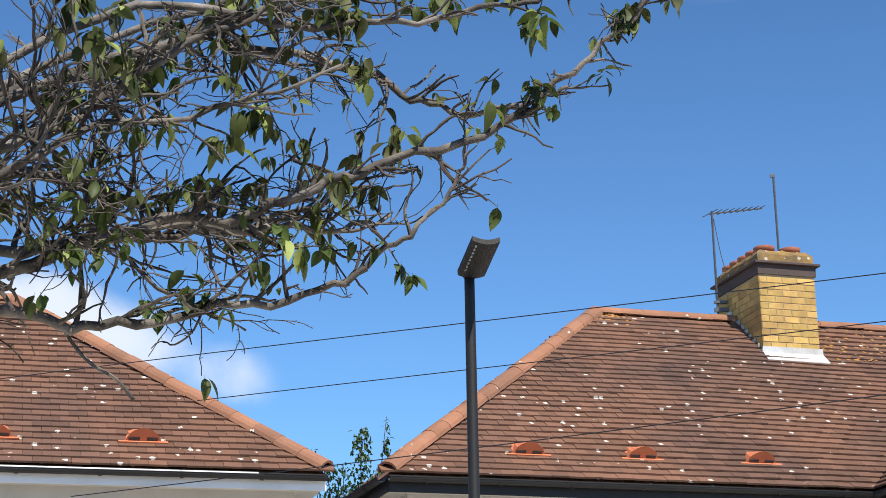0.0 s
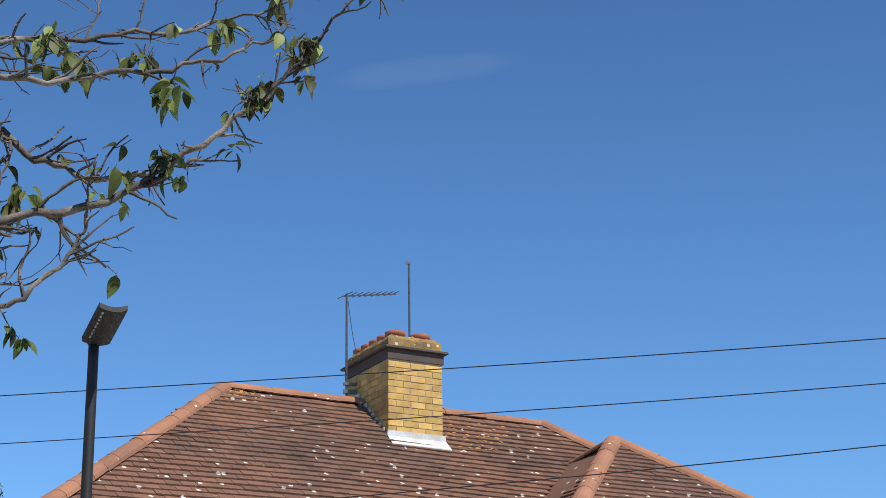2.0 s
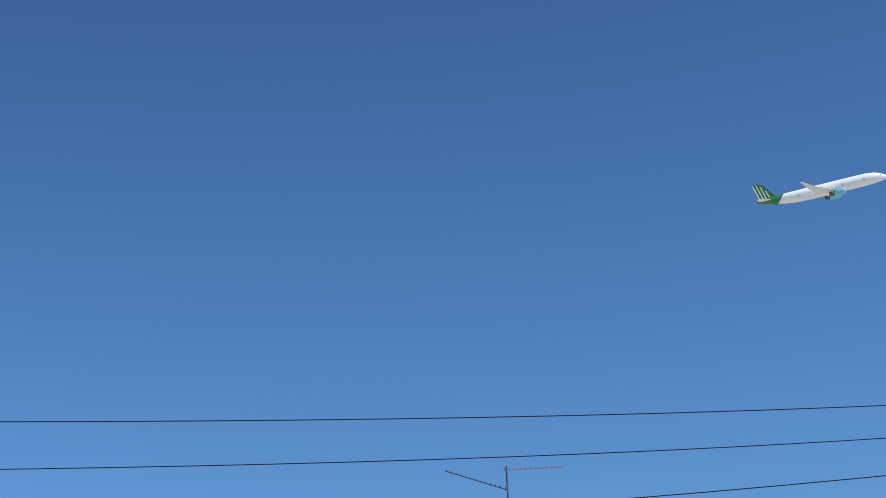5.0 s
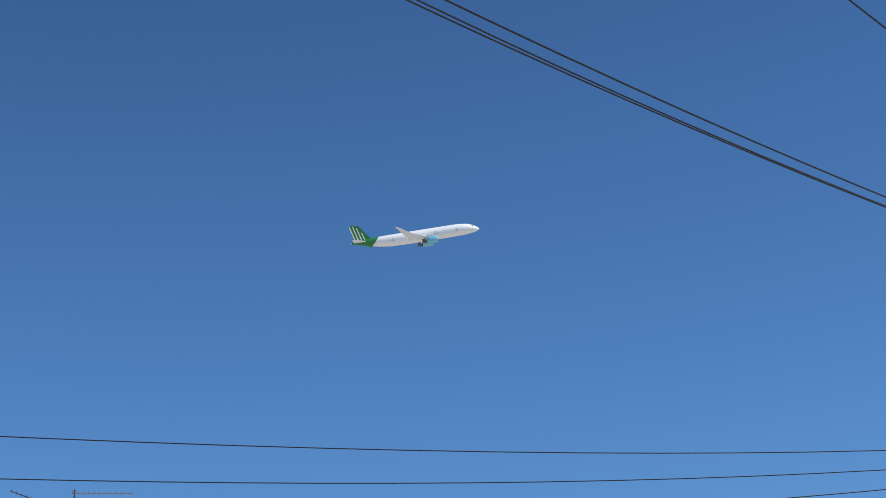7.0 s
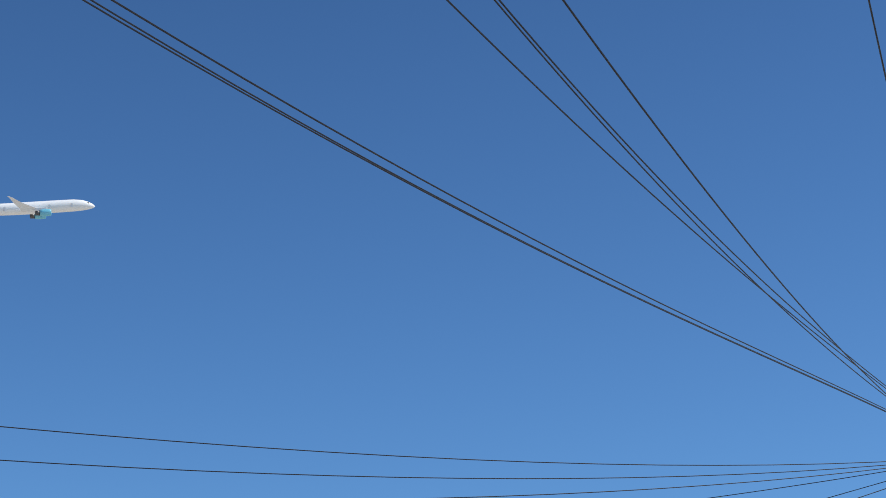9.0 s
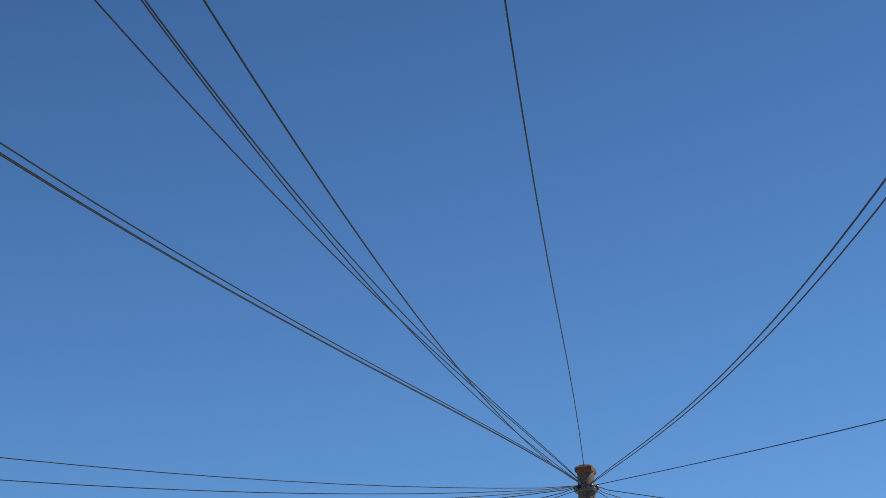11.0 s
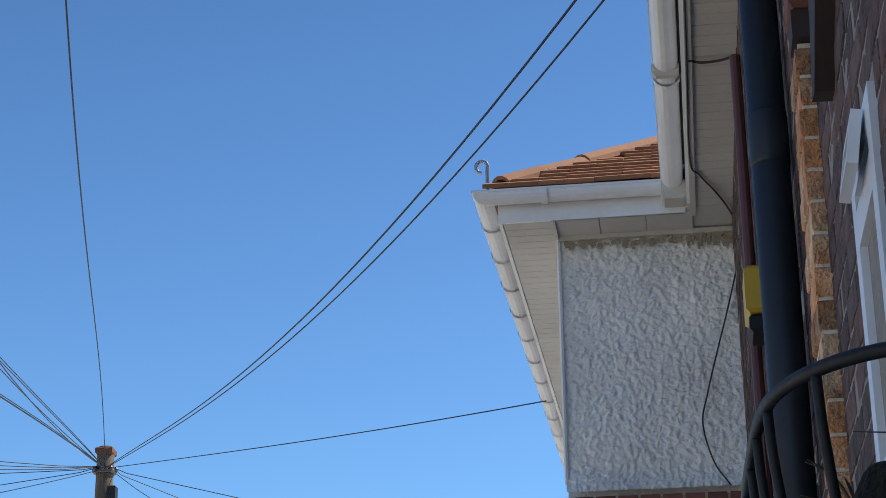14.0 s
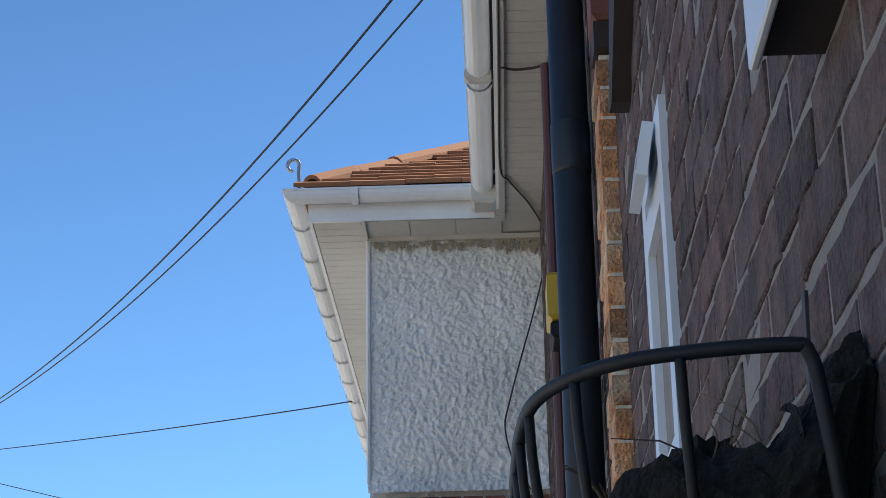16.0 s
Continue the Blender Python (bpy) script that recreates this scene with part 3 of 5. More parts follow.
bay_front = slope(house1, [(wx, -wo, 5.1), (wx + ww, -wo, 5.1), peak], TILE, "bay_slope")
bay_left = slope(house1, [(wx, 0.35, 5.1), (wx, -wo, 5.1), peak, back], TILE, "bay_slope")
slope(house1, [(wx + ww, -wo, 5.1), (wx + ww, 0.35, 5.1), back, peak], TILE, "bay_slope")
wup = Vector((0, math.cos(wp), math.sin(wp)))
cells = tile_grid(Vector((wx, -wo - 0.04, 5.11)), Vector((1, 0, 0)), wup, lambda a, s: s * math.cos(wp) - 0.05 < a < ww - s * math.cos(wp) + 0.05, seed=8, sag=0.01)
lay_tiles(bay_front, cells, lambda a, s: a, TILE, 120)
cells = tile_grid(Vector((wx - 0.04, 0.4, 5.11)), Vector((0, -1, 0)), Vector((math.cos(wp), 0, math.sin(wp))),
                  lambda a, s: -s * 1.7 - 0.3 < a < wo + 0.4 - s * math.cos(wp) + 0.05 and s < ww / 2 / math.cos(wp), seed=9, sag=0.01)
lay_tiles(bay_left, cells, lambda a, s: s, TILE, 60)
ridge_run(house1, (wx, -wo, 5.14), (peak[0], peak[1], peak[2] + 0.03), RIDGE, 0.14)
ridge_run(house1, (wx + ww, -wo, 5.14), (peak[0], peak[1], peak[2] + 0.03), RIDGE, 0.14)
ridge_run(house1, (peak[0], peak[1], peak[2] + 0.03), (back[0], back[1] + 0.25, back[2] - 0.16), RIDGE, 0.11)
gutter(house1, [(wx, 0.0, 5.06), (wx, -wo, 5.06), (wx + ww, -wo, 5.06)], BLACK, 0.9, 0.058, BLACK, 0.18)
rng = random.Random(12)
for x0, x1, s0, s1, count in ((3.95, 4.7, 4.35, 4.85, 90), (7.38, 8.7, 3.7, 4.85, 130)):
    for k in range(count):
        w = rng.uniform(0.012, 0.05)
        n = 7
        pts = [(w * rng.uniform(0.6, 1.1) * math.cos(2 * math.pi * j / n), 0.6 * w * rng.uniform(0.6, 1.1) * math.sin(2 * math.pi * j / n), 0.0) for j in range(n)]
        g = Geo().add(pts + [(0, 0, 0.008)], [(j, (j + 1) % n, n) for j in range(n)])
        part("lichen_patch", g, LICHEN, roof1, "orange lichen").matrix_local = on_roof(rng.uniform(x0, x1), rng.uniform(s0, s1), 0.012)

CH = (6.39, 7.29, 2.85, 4.25, 7.44, 8.80)
stack = chimney(house1, *CH)
cx0, cx1, cy0, cy1, cz0, cz1 = CH
fl = Geo()
fl.box(cx0 - 0.03, cx1 + 0.03, cy0 - 0.035, cy0 - 0.01, cz0 - 0.02, cz0 + 0.22)
fl.add([(cx0 - 0.04, cy0 - 0.20, cz0 - 0.015), (cx1 + 0.04, cy0 - 0.20, cz0 - 0.015), (cx1 + 0.03, cy0 - 0.03, cz0 + 0.14), (cx0 - 0.03, cy0 - 0.03, cz0 + 0.14),
        (cx0 - 0.04, cy0 - 0.20, cz0 - 0.04), (cx1 + 0.04, cy0 - 0.20, cz0 - 0.04)], [(0, 1, 2, 3), (4, 5, 1, 0)])
part("lead_apron", fl, LEAD, stack, "pale lead flashing at the chimney foot")
for k in range(9):
    y = cy0 - 0.03 + k * 0.118
    z = cz0 + 0.08 + k * 0.099
    for a0, a1 in ((cx0 - 0.035, cx0 - 0.008), (cx1 + 0.008, cx1 + 0.03)):
        part("flashing_step", Geo().box(a0, a1, y, y + 0.16, z - 0.05, z + 0.11, bev=0.004), LEAD, stack, "stepped lead flashing")

to_world = H1
foot = to_world @ Vector((6.24, 3.95, 8.42))
tv = aerial("television_aerial", "thin steel mast with a small television aerial", foot, 1.62,
            [(1.58, radians(16 + 8), radians(12), 1.0, 9, 0.06, 0.34, METAL)], size=1.132)
part("wall_bracket", Geo().box(-0.05, 0.17, -0.03, 0.03, 0.03, 0.09).box(-0.05, 0.17, -0.03, 0.03, 0.16, 0.20), METAL, tv)
part("feeder_cable", Geo().tube(smooth_line([(0.02, 0, 1.5), (0.10, -0.02, 0.9), (0.22, -0.05, 0.3), (0.2, -0.06, -0.1)]), 0.006, 5), CABLE, tv)
foot = to_world @ Vector((7.30, 3.9, 9.06))
pole_top = aerial("aerial_mast", "bare steel mast standing on the chimney cap", foot, 1.62, [], size=1.132)
part("mast_cap", Geo().box(-0.05, 0.02, -0.02, 0.02, 1.6, 1.65), METAL, pole_top)

# ---- house farther along the row, of which the stack shows ----
FAR = pose(20.95, 30.67, 0, 0, 0, -23.8)
far = thing("house", "distant hipped house with a red brick chimney", "house", FAR, "houses in the terrace row")
part("wall", Geo().box(-5, 5, -4, 4, 0, 5.2), GREY_RENDER, far, "rendered wall")
slope(far, [(-5.3, -4.3, 5.2), (5.3, -4.3, 5.2), (1.5, 0, 8.7), (-1.5, 0, 8.7)], TILE, "roof")
slope(far, [(5.3, 4.3, 5.2), (-5.3, 4.3, 5.2), (-1.5, 0, 8.7), (1.5, 0, 8.7)], TILE, "roof")
slope(far, [(5.3, -4.3, 5.2), (5.3, 4.3, 5.2), (1.5, 0, 8.7)], TILE, "roof")
slope(far, [(-5.3, 4.3, 5.2), (-5.3, -4.3, 5.2), (-1.5, 0, 8.7)], TILE, "roof")
fst = part("chimney", Geo().box(-0.75, 0.75, -0.35, 0.35, 8.0, 9.55).box(-0.82, 0.82, -0.42, 0.42, 9.4, 9.5), RED_BRICK, far, "red brick stack")
for k in range(5):
    prof = [(0.11, 0), (0.115, 0.18), (0.135, 0.2), (0.135, 0.27), (0.10, 0.27), (0.09, 0.2)]
    part("chimney_pot", Geo().lathe(prof, n=14), POT, fst, "red clay pot", smooth=True).matrix_local = pose(-0.6 + 0.3 * k, 0.05 * (-1) ** k, 9.53)
aerial("television_aerial", "two crossed television aerials on one mast", (21.15, 30.97, 9.5), 1.38,
       [(1.30, radians(-36), radians(0), 1.25, 12, 0.06, 0.32, ALU), (0.88, radians(146), radians(20), 1.35, 13, 0.0, 0.30, METAL)])
aerial("small_aerial", "short stub aerial on the red stack", (20.4, 31.4, 9.5), 0.42, [(0.40, radians(-36), 0.0, 0.5, 5, 0.5, 0.14, METAL)])

# ---- street lamp ----
lamp = thing("street_lamp", "black street lamp column with flat tilted head", "street lamp", pose(0.442, 15.785, 0, 0, 0, -0.8) @ Matrix.Scale(1.045, 4))
part("column", Geo().lathe([(0.085, 0), (0.085, 1.2), (0.052, 1.3), (0.043, 5.6), (0.043, 5.82)], n=18), BLACK, lamp, smooth=True)
HEAD = pose(0.075, -0.27, 5.87, -14, 0, 13)
n = 9
top = [(-0.115 + 0.23 * j / (n - 1), 0.018 - 0.03 * math.sin(math.pi * j / (n - 1))) for j in range(n)]
head = Geo()
vs = [(x, y, z) for y in (-0.28, 0.28) for x, z in top] + [(x, y, z - 0.045) for y in (-0.28, 0.28) for x, z in top]
head.add(vs, [(j, j + 1, n + j + 1, n + j) for j in range(n - 1)] + [(2 * n + j + 1, 2 * n + j, 3 * n + j, 3 * n + j + 1) for j in range(n - 1)]
         + [(j + 1, j, 2 * n + j, 2 * n + j + 1) for j in range(n - 1)] + [(n + j, n + j + 1, 3 * n + j + 1, 3 * n + j) for j in range(n - 1)]
         + [(0, n, 3 * n, 2 * n), (2 * n - 1, n - 1, 3 * n - 1, 4 * n - 1)])
lh = part("lamp_head", head, LAMP, lamp, "flat dark head with curved edges")
lh.matrix_local = HEAD
part("collar", Geo().lathe([(0.05, 5.76), (0.056, 5.80), (0.05, 5.93), (0.02, 5.96)], n=14), BLACK, lamp, smooth=True)
for j in range(8):
    for i in range(2):
        part("led", Geo().box(-0.085 + 0.05 * i, -0.07 + 0.05 * i, -0.24 + 0.055 * j, -0.215 + 0.055 * j, -0.052, -0.042), LED, lh, "small lamp lens")

# ---- telegraph pole and its wires ----
POLE = Vector((24.494, 6.590, 0))
PTOP = 7.74
tp = thing("telegraph_pole", "weathered wooden telegraph pole with many drop wires", "telegraph pole", pose(POLE.x, POLE.y, 0))
part("shaft", Geo().lathe([(0.165, 0), (0.15, 3), (0.125, 6.5), (0.118, PTOP - 0.03), (0.10, PTOP)], n=16), POLE_WOOD, tp, smooth=True)
part("pole_cap", Geo().box(-0.13, 0.13, -0.12, 0.12, PTOP - 0.12, PTOP - 0.02, bev=0.02), RUST, tp, "rusty metal cap")
for k in range(8):
    a = k * math.pi / 4
    part("insulator", Geo().lathe([(0.02, 0), (0.03, 0.02), (0.03, 0.05), (0.015, 0.07)], pose(0.15 * math.cos(a), 0.15 * math.sin(a), PTOP - 0.36), 10), METAL, tp)
part("ring_bracket", Geo().lathe([(0.15, PTOP - 0.38), (0.16, PTOP - 0.37), (0.16, PTOP - 0.34), (0.15, PTOP - 0.33)], n=16), METAL, tp)
for dx, z in ((-0.17, 6.95), (0.16, 6.6)):
    part("junction_box", Geo().box(dx - 0.07, dx + 0.07, -0.22, -0.10, z - 0.2, z + 0.2, bev=0.015), BLACK, tp, "black cable box")


def toward(az, el, d):
    """The point at azimuth and elevation, d metres out from the standing place."""
    return Vector((d * math.sin(radians(az)), d * math.cos(radians(az)), 1.6 + d * math.tan(radians(el))))


def wire(end, sag, skew, radius=0.0054, label="thin black telephone wire across the sky"):
    a, b = POLE + Vector((0, 0, PTOP - 0.30)), Vector(end)
    pts = [a.lerp(b, k / 40) - Vector((0, 0, (4 * sag + 6 * skew * (1 - k / 20)) * (k / 40) * (1 - k / 40))) for k in range(41)]
    out = (b - a).normalized() * 0.14
    pts[0] = pts[0] + Vector((out.x, out.y, 0))
    w = tagged(new("telephone_wire", Geo().tube(pts, radius, 6).mesh("telephone_wire", WIRE)), label, "wire", "telephone wires")
    return w

# x, y, z of the far end, sag, lopsided sag
for x, y, z, sag, skew in (
        (1.07, 4.88, 5.56, 0.318, -0.224),
        (3.07, 6.00, 6.33, 0.305, -0.210),
        (3.13, 5.95, 6.22, 0.272, -0.186),
        (5.61, 4.23, 6.11, 0.218, -0.099),
        (7.28, 4.30, 6.30, 0.269, -0.135),
        (6.89, 4.49, 6.67, 0.437, -0.082),
        (6.44, 3.44, 5.60, 0.425, -0.051),
        (6.77, 2.16, 6.27, 0.022, -0.401),
        (6.33, -0.29, 5.12, 0.387, -0.155),
        (7.63, -0.48, 5.85, 0.442, -0.124),
        (13.45, 0.31, 5.17, 0.03, -0.01),
        (-7.24, 22.71, 6.54, 0.734, 0.313),
        (-2.71, 22.24, 6.37, 0.804, 0.228),
        (-3.78, 20.10, 4.87, 0.794, 0.169),
        (24.32, -5.79, 4.31, 0.00, 0.00),
        (29.02, -1.37, 4.63, 0.00, 0.00),
        (48.16, -4.76, 4.28, 0.77, 0.00),
        (16.55, 16.48, 6.11, 0.22, 0.00),
        (16.92, 9.56, 4.98, 0.13, 0.00),
        (21.08, 19.69, 4.82, 0.00, 0.00),
        ):
    wire((x, y, z), sag, skew)


# ---- the near house with its white wing; x runs along the wall, y out to the street ----
NEAR = pose(0, 0, 0, 0, 0, 3.3) @ pose(0.591, -0.063, 0, 0, 0, -6.5) @ Matrix.Scale(1.077, 4)
near = thing("house", "brown brick house with white rendered wing and plastic eaves", "house", NEAR)
WY = -0.268
part("wall_core", Geo().box(-6, 9.3, -7.0, WY - 0.0014, 0, 5.0), PALE_MORTAR, near, "pale mortar of the brick wall")

# the wing: rough render with uneven surface, over a red brick plinth band
wing_wall = Geo()
nu, nz = 150, 215
for j in range(nz + 1):
    for i in range(nu + 1):
        y = WY + (0.68 - WY) * i / nu
        z = 3.57 + (5.0 - 3.57) * j / nz
        p = Vector((y * 1.0, 3.1, z))
        d = 0.010 * noise.noise(p * 34) + 0.011 * noise.noise(p * 75) + 0.008 * noise.noise(p * 5)
        flare = 0.05 * max(0.0, (3.70 - z) / 0.13) ** 1.5
        wing_wall.v.append((9.27 - d - flare, y, z))
wing_wall.f = [(j * (nu + 1) + i + 1, j * (nu + 1) + i, (j + 1) * (nu + 1) + i, (j + 1) * (nu + 1) + i + 1) for j in range(nz) for i in range(nu)]
part("rendered_front", wing_wall, RENDER, near, "white pebble-dashed wall with grime under the eaves", smooth=True)
part("wing_core", Geo().box(9.29, 20, -7.0, 0.675, 3.5, 5.0), RENDER, near, "white rendered side wall")
part("wing_base", Geo().box(9.30, 20, -7.0, 0.66, 0, 3.56), RED_BRICK, near, "red brick lower wall")
part("corner_bead", Geo().tube([(9.262, 0.678, 3.62), (9.262, 0.678, 5.0)], 0.012, 6), WHITE, near)
course = part("brick_course", Geo().box(9.22, 9.30, WY, 0.70, 3.42, 3.53), MORTAR, near)
me = Geo().box(0, 0.075, 0.004, 0.105, 0, 0.10, bev=0.005).mesh("brick", RED_BRICK)
for k in range(9):
    part("brick", me, RED_BRICK, course).matrix_local = pose(9.215, WY + 0.115 * k, 3.44)
grime = Geo()
rng = random.Random(7)
for k in range(90):
    y, w = rng.uniform(WY, 0.66), rng.uniform(0.008, 0.03)
    z0 = 5.0 - rng.uniform(0.0, 0.05)
    h = rng.uniform(0.012, 0.06) * (1.7 if y < 0 else 1.0)
    n = 6
    ring = [(9.249 - 0.004 * rng.random(), y + w * rng.uniform(0.5, 1) * math.cos(2 * math.pi * j / n), z0 - h / 2 + h / 2 * math.sin(2 * math.pi * j / n)) for j in range(n)]
    grime.add(ring, [tuple(range(n - 1, -1, -1))])
part("grime", grime, GRIME, near, "brown damp stains under the soffit", kind="stuff")

# soffits of plastic boards, fascias and gutters
sof = part("soffit", Geo().box(8.99, 20, 0.66, 0.97, 5.012, 5.03).box(8.99, 9.29, -0.31, 0.66, 5.012, 5.03).box(-6, 8.99, -0.33, -0.03, 5.012, 5.03), SOFFIT, near, "cream plastic soffit")


def boards(x0, x1, y0, y1, along_x, width):
    a, b = (x0, x1) if along_x else (y0, y1)
    k = a
    while k < b - 0.01:
        e = min(k + width, b)
        box = (k + 0.002, e - 0.002, y0, y1) if along_x else (x0, x1, k + 0.002, e - 0.002)
        part("soffit_board", Geo().box(*box, 5.0, 5.012, bev=0.002), SOFFIT, sof)
        k = e


boards(1.2, 8.99, -0.308, -0.06, True, 0.10)
boards(9.0, 15.0, 0.70, 0.955, True, 0.10)
boards(8.99, 9.262, -0.06, 0.70, False, 0.25)
part("soffit_trim", Geo().box(1.2, 9.0, -0.075, -0.045, 4.985, 5.002), SOFFIT, near, "cream trim strip")
part("soffit_trim", Geo().box(9.0, 15.0, 0.675, 0.70, 4.985, 5.002), SOFFIT, near, "cream trim strip")
part("soffit_trim", Geo().box(9.235, 9.262, -0.30, 0.68, 4.975, 5.002), SOFFIT, near, "cream trim strip")
gutter(near, [(20, 0.98, 5.135), (8.98, 0.98, 5.135), (8.98, -0.02, 5.135)], WHITE, 0.52, 0.056, WHITE, 0.155)
gutter(near, [(8.86, -0.03, 5.135), (-4, -0.03, 5.135)], WHITE, 2.6, 0.056, WHITE, 0.155)
# joints of the gutter lengths
for x in (7.4, 5.2):
    part("gutter_union", Geo().box(x, x + 0.07, -0.02, 0.105, 5.07, 5.14, bev=0.02), SOFFIT, near)
part("valley_box", Geo().box(8.83, 9.0, -0.03, 0.10, 5.03, 5.14, bev=0.015), SOFFIT, near, "boxed gutter corner")

# hipped roof of the wing
NP = radians(32)
hipx = 1.75
rtop = 5.15 + hipx * math.tan(NP)
wing_hip = slope(near, [(8.93, 1.03, 5.15), (8.93, -2.5, 5.15), (8.93 + hipx, -0.72, rtop)], TILE_ORANGE, "roof")
slope(near, [(20, 1.03, 5.15), (8.93, 1.03, 5.15), (8.93 + hipx, -0.72, rtop), (20, -0.72, rtop)], TILE_ORANGE, "roof")
nup = Vector((math.cos(NP), 0, math.sin(NP)))
cells = tile_grid(Vector((8.89, 1.05, 5.155)), Vector((0, -1, 0)), nup, lambda a, s: s * math.cos(NP) + 0.0 < a < 2.6 and s < 2.2, gauge=0.10, wide=0.30, seed=21, sag=0.0, lift=0.016, tilt_deg=-8)
lay_tiles(wing_hip, cells, lambda a, s: a + s, TILE_ORANGE, 160, 0.10, 0.30)
ridge_run(near, (9.0, 0.96, 5.21), (8.93 + hipx, -0.72, rtop + 0.035), TILE_ORANGE, 0.08, 0.33, "hip_tile")
curl = [(9.0, 1.035, 5.17), (9.0, 1.035, 5.31)] + [(9.0, 1.065 + 0.033 * math.cos(a), 5.34 + 0.036 * math.sin(a)) for a in [math.pi + 0.3 - 0.55 * k for k in range(10)]]
part("hip_iron", Geo().tube(curl, [0.011] * len(curl), 6), ALU, near, "curled hip iron")
# main roof over the near wall
slope(near, [(-6, 0.06, 5.15), (9.0, 0.06, 5.15), (9.0, -3.7, 8.3), (-6, -3.7, 8.3)], TILE, "roof")
slope(near, [(9.0, -7.4, 5.15), (-6, -7.4, 5.15), (-6, -3.7, 8.3), (9.0, -3.7, 8.3)], TILE, "roof")

# downpipe with sockets and brackets
dp = part("downpipe", Geo().lathe([(0.049, 0.1), (0.049, 5.02)], n=24), PIPE, near, "blue-black painted downpipe", smooth=True)
dp.matrix_local = pose(4.2, -0.2105, 0)
for z in (1.75, 3.42):
    part("pipe_socket", Geo().lathe([(0.0495, z - 0.14), (0.0515, z - 0.13), (0.0515, z), (0.0495, z + 0.008)], n=24), PIPE, dp, smooth=True)
for z in (2.1, 4.6):
    part("pipe_clip", Geo().box(-0.055, 0.055, -0.075, 0.0, z, z + 0.035), PIPE, dp)
part("thin_pipe", Geo().tube([(6.6, -0.24, 1.0), (6.6, -0.24, 4.75)], 0.022, 10), material("red_brown_paint", (0.11, 0.035, 0.03), 0.5, spread=0.2), near, "red-brown painted pipe")

# alarm box low on the far corner
ab = part("alarm_box", Geo().box(6.18, 6.4, WY - 0.01, -0.197, 3.53, 3.71, bev=0.014), YELLOW, near, "yellow alarm box")
part("alarm_base", Geo().box(6.19, 6.39, WY - 0.01, -0.206, 3.46, 3.525, bev=0.012), BLACK, ab, "black lower cover")

# cables along the soffit and down the white wall
c1 = smooth_line([(9.225, -0.30, 4.98), (9.22, -0.28, 4.78), (9.22, -0.215, 4.53), (9.22, -0.14, 4.28), (9.22, -0.075, 4.05), (9.22, -0.045, 3.90), (9.22, -0.09, 3.70), (9.22, -0.17, 3.57)], 6)
part("cable", Geo().tube(c1, 0.0045, 6), CABLE, near, "dark cable looping down the render")
c2 = smooth_line([(5.4, -0.052, 4.99), (7.0, -0.052, 4.982), (8.2, -0.052, 4.982), (8.45, -0.10, 4.99), (8.75, -0.20, 4.985), (9.1, -0.28, 4.98), (9.24, -0.285, 4.9)], 8)
part("cable", Geo().tube(c2, 0.005, 6), CABLE, near, "dark cable clipped under the soffit")
c3 = smooth_line([(7.10, -0.06, 4.985), (7.12, -0.12, 4.98), (7.12, -0.2, 4.985), (7.09, -0.27, 4.985), (7.12, -0.31, 4.97)], 6)
part("cable", Geo().tube(c3, 0.006, 6), CABLE, near, "dark cable crossing the soffit")


def casement(u0, u1, z0, z1, sash_z, open_deg, wide):
    """A white window set in the wall with a top vent standing open on its upper edge."""
    w = part("window", Geo().box(u0, u1, WY - 0.05, WY + 0.012, z0, z0 + 0.06), WHITE, near, "white plastic window")
    for box in ((u0, u0 + 0.06, z0 + 0.06, z1), (u1 - 0.06, u1, z0 + 0.06, z1), (u0 + 0.06, u1 - 0.06, z1 - 0.06, z1), (u0 + 0.06, u1 - 0.06, sash_z - 0.03, sash_z + 0.03)):
        part("frame_bar", Geo().box(box[0], box[1], WY - 0.05, WY + 0.012, box[2], box[3]), WHITE, w)
    part("pane", Geo().box(u0 + 0.06, u1 - 0.06, WY - 0.03, WY - 0.02, z0 + 0.06, sash_z - 0.03), GLASS, w, "dark glass")
    h = z1 - sash_z - 0.03
    s = part("vent_sash", Geo().box(0, wide, 0, 0.018, -h, -h + 0.022).box(0, wide, 0, 0.018, -0.022, 0).box(0, 0.022, 0, 0.018, -h + 0.022, -0.022)
             .box(wide - 0.022, wide, 0, 0.018, -h + 0.022, -0.022), WHITE, w, "white vent sash pushed open")
    s.matrix_local = pose(u0 + 0.07, WY + 0.014, z1 - 0.015, open_deg, 0, 0)
    part("pane", Geo().box(0.022, wide - 0.022, 0.006, 0.014, -h + 0.022, -0.022), GLASS, s, "dark glass")
    part("pane", Geo().box(u0 + 0.06, u1 - 0.06, WY - 0.03, WY - 0.02, sash_z + 0.03, z1 - 0.06), GLASS, w, "dark glass")
    part("window_sill", Geo().box(u0 - 0.05, u1 + 0.05, WY - 0.02, WY + 0.03, z0 - 0.05, z0), WHITE, w)
    return w


casement(2.36, 2.74, 2.08, 2.66, 2.54, 9, 0.17)
# white sill; dark timber colour stands for the shade on its underside
sill = part("window_sill", Geo().box(0.2, 1.15, WY - 0.01, WY + 0.052, 2.135, 2.195, bev=0.004), TIMBER, near, "white sill with its underside's shade painted dark")
part("sill_edge", Geo().box(0.2, 1.153, WY + 0.052, WY + 0.060, 2.125, 2.21, bev=0.002), WHITE, sill, "white front edge")
# raking dark timber over the window, and red tile creasing over the brick pier
rake = Geo()
for y in (WY - 0.005, WY + 0.038):
    rake.v += [(2.96, y, 2.92), (3.03, y, 2.93), (2.80, y, 3.22), (2.56, y, 3.45), (2.46, y, 3.36), (2.71, y, 3.07)]
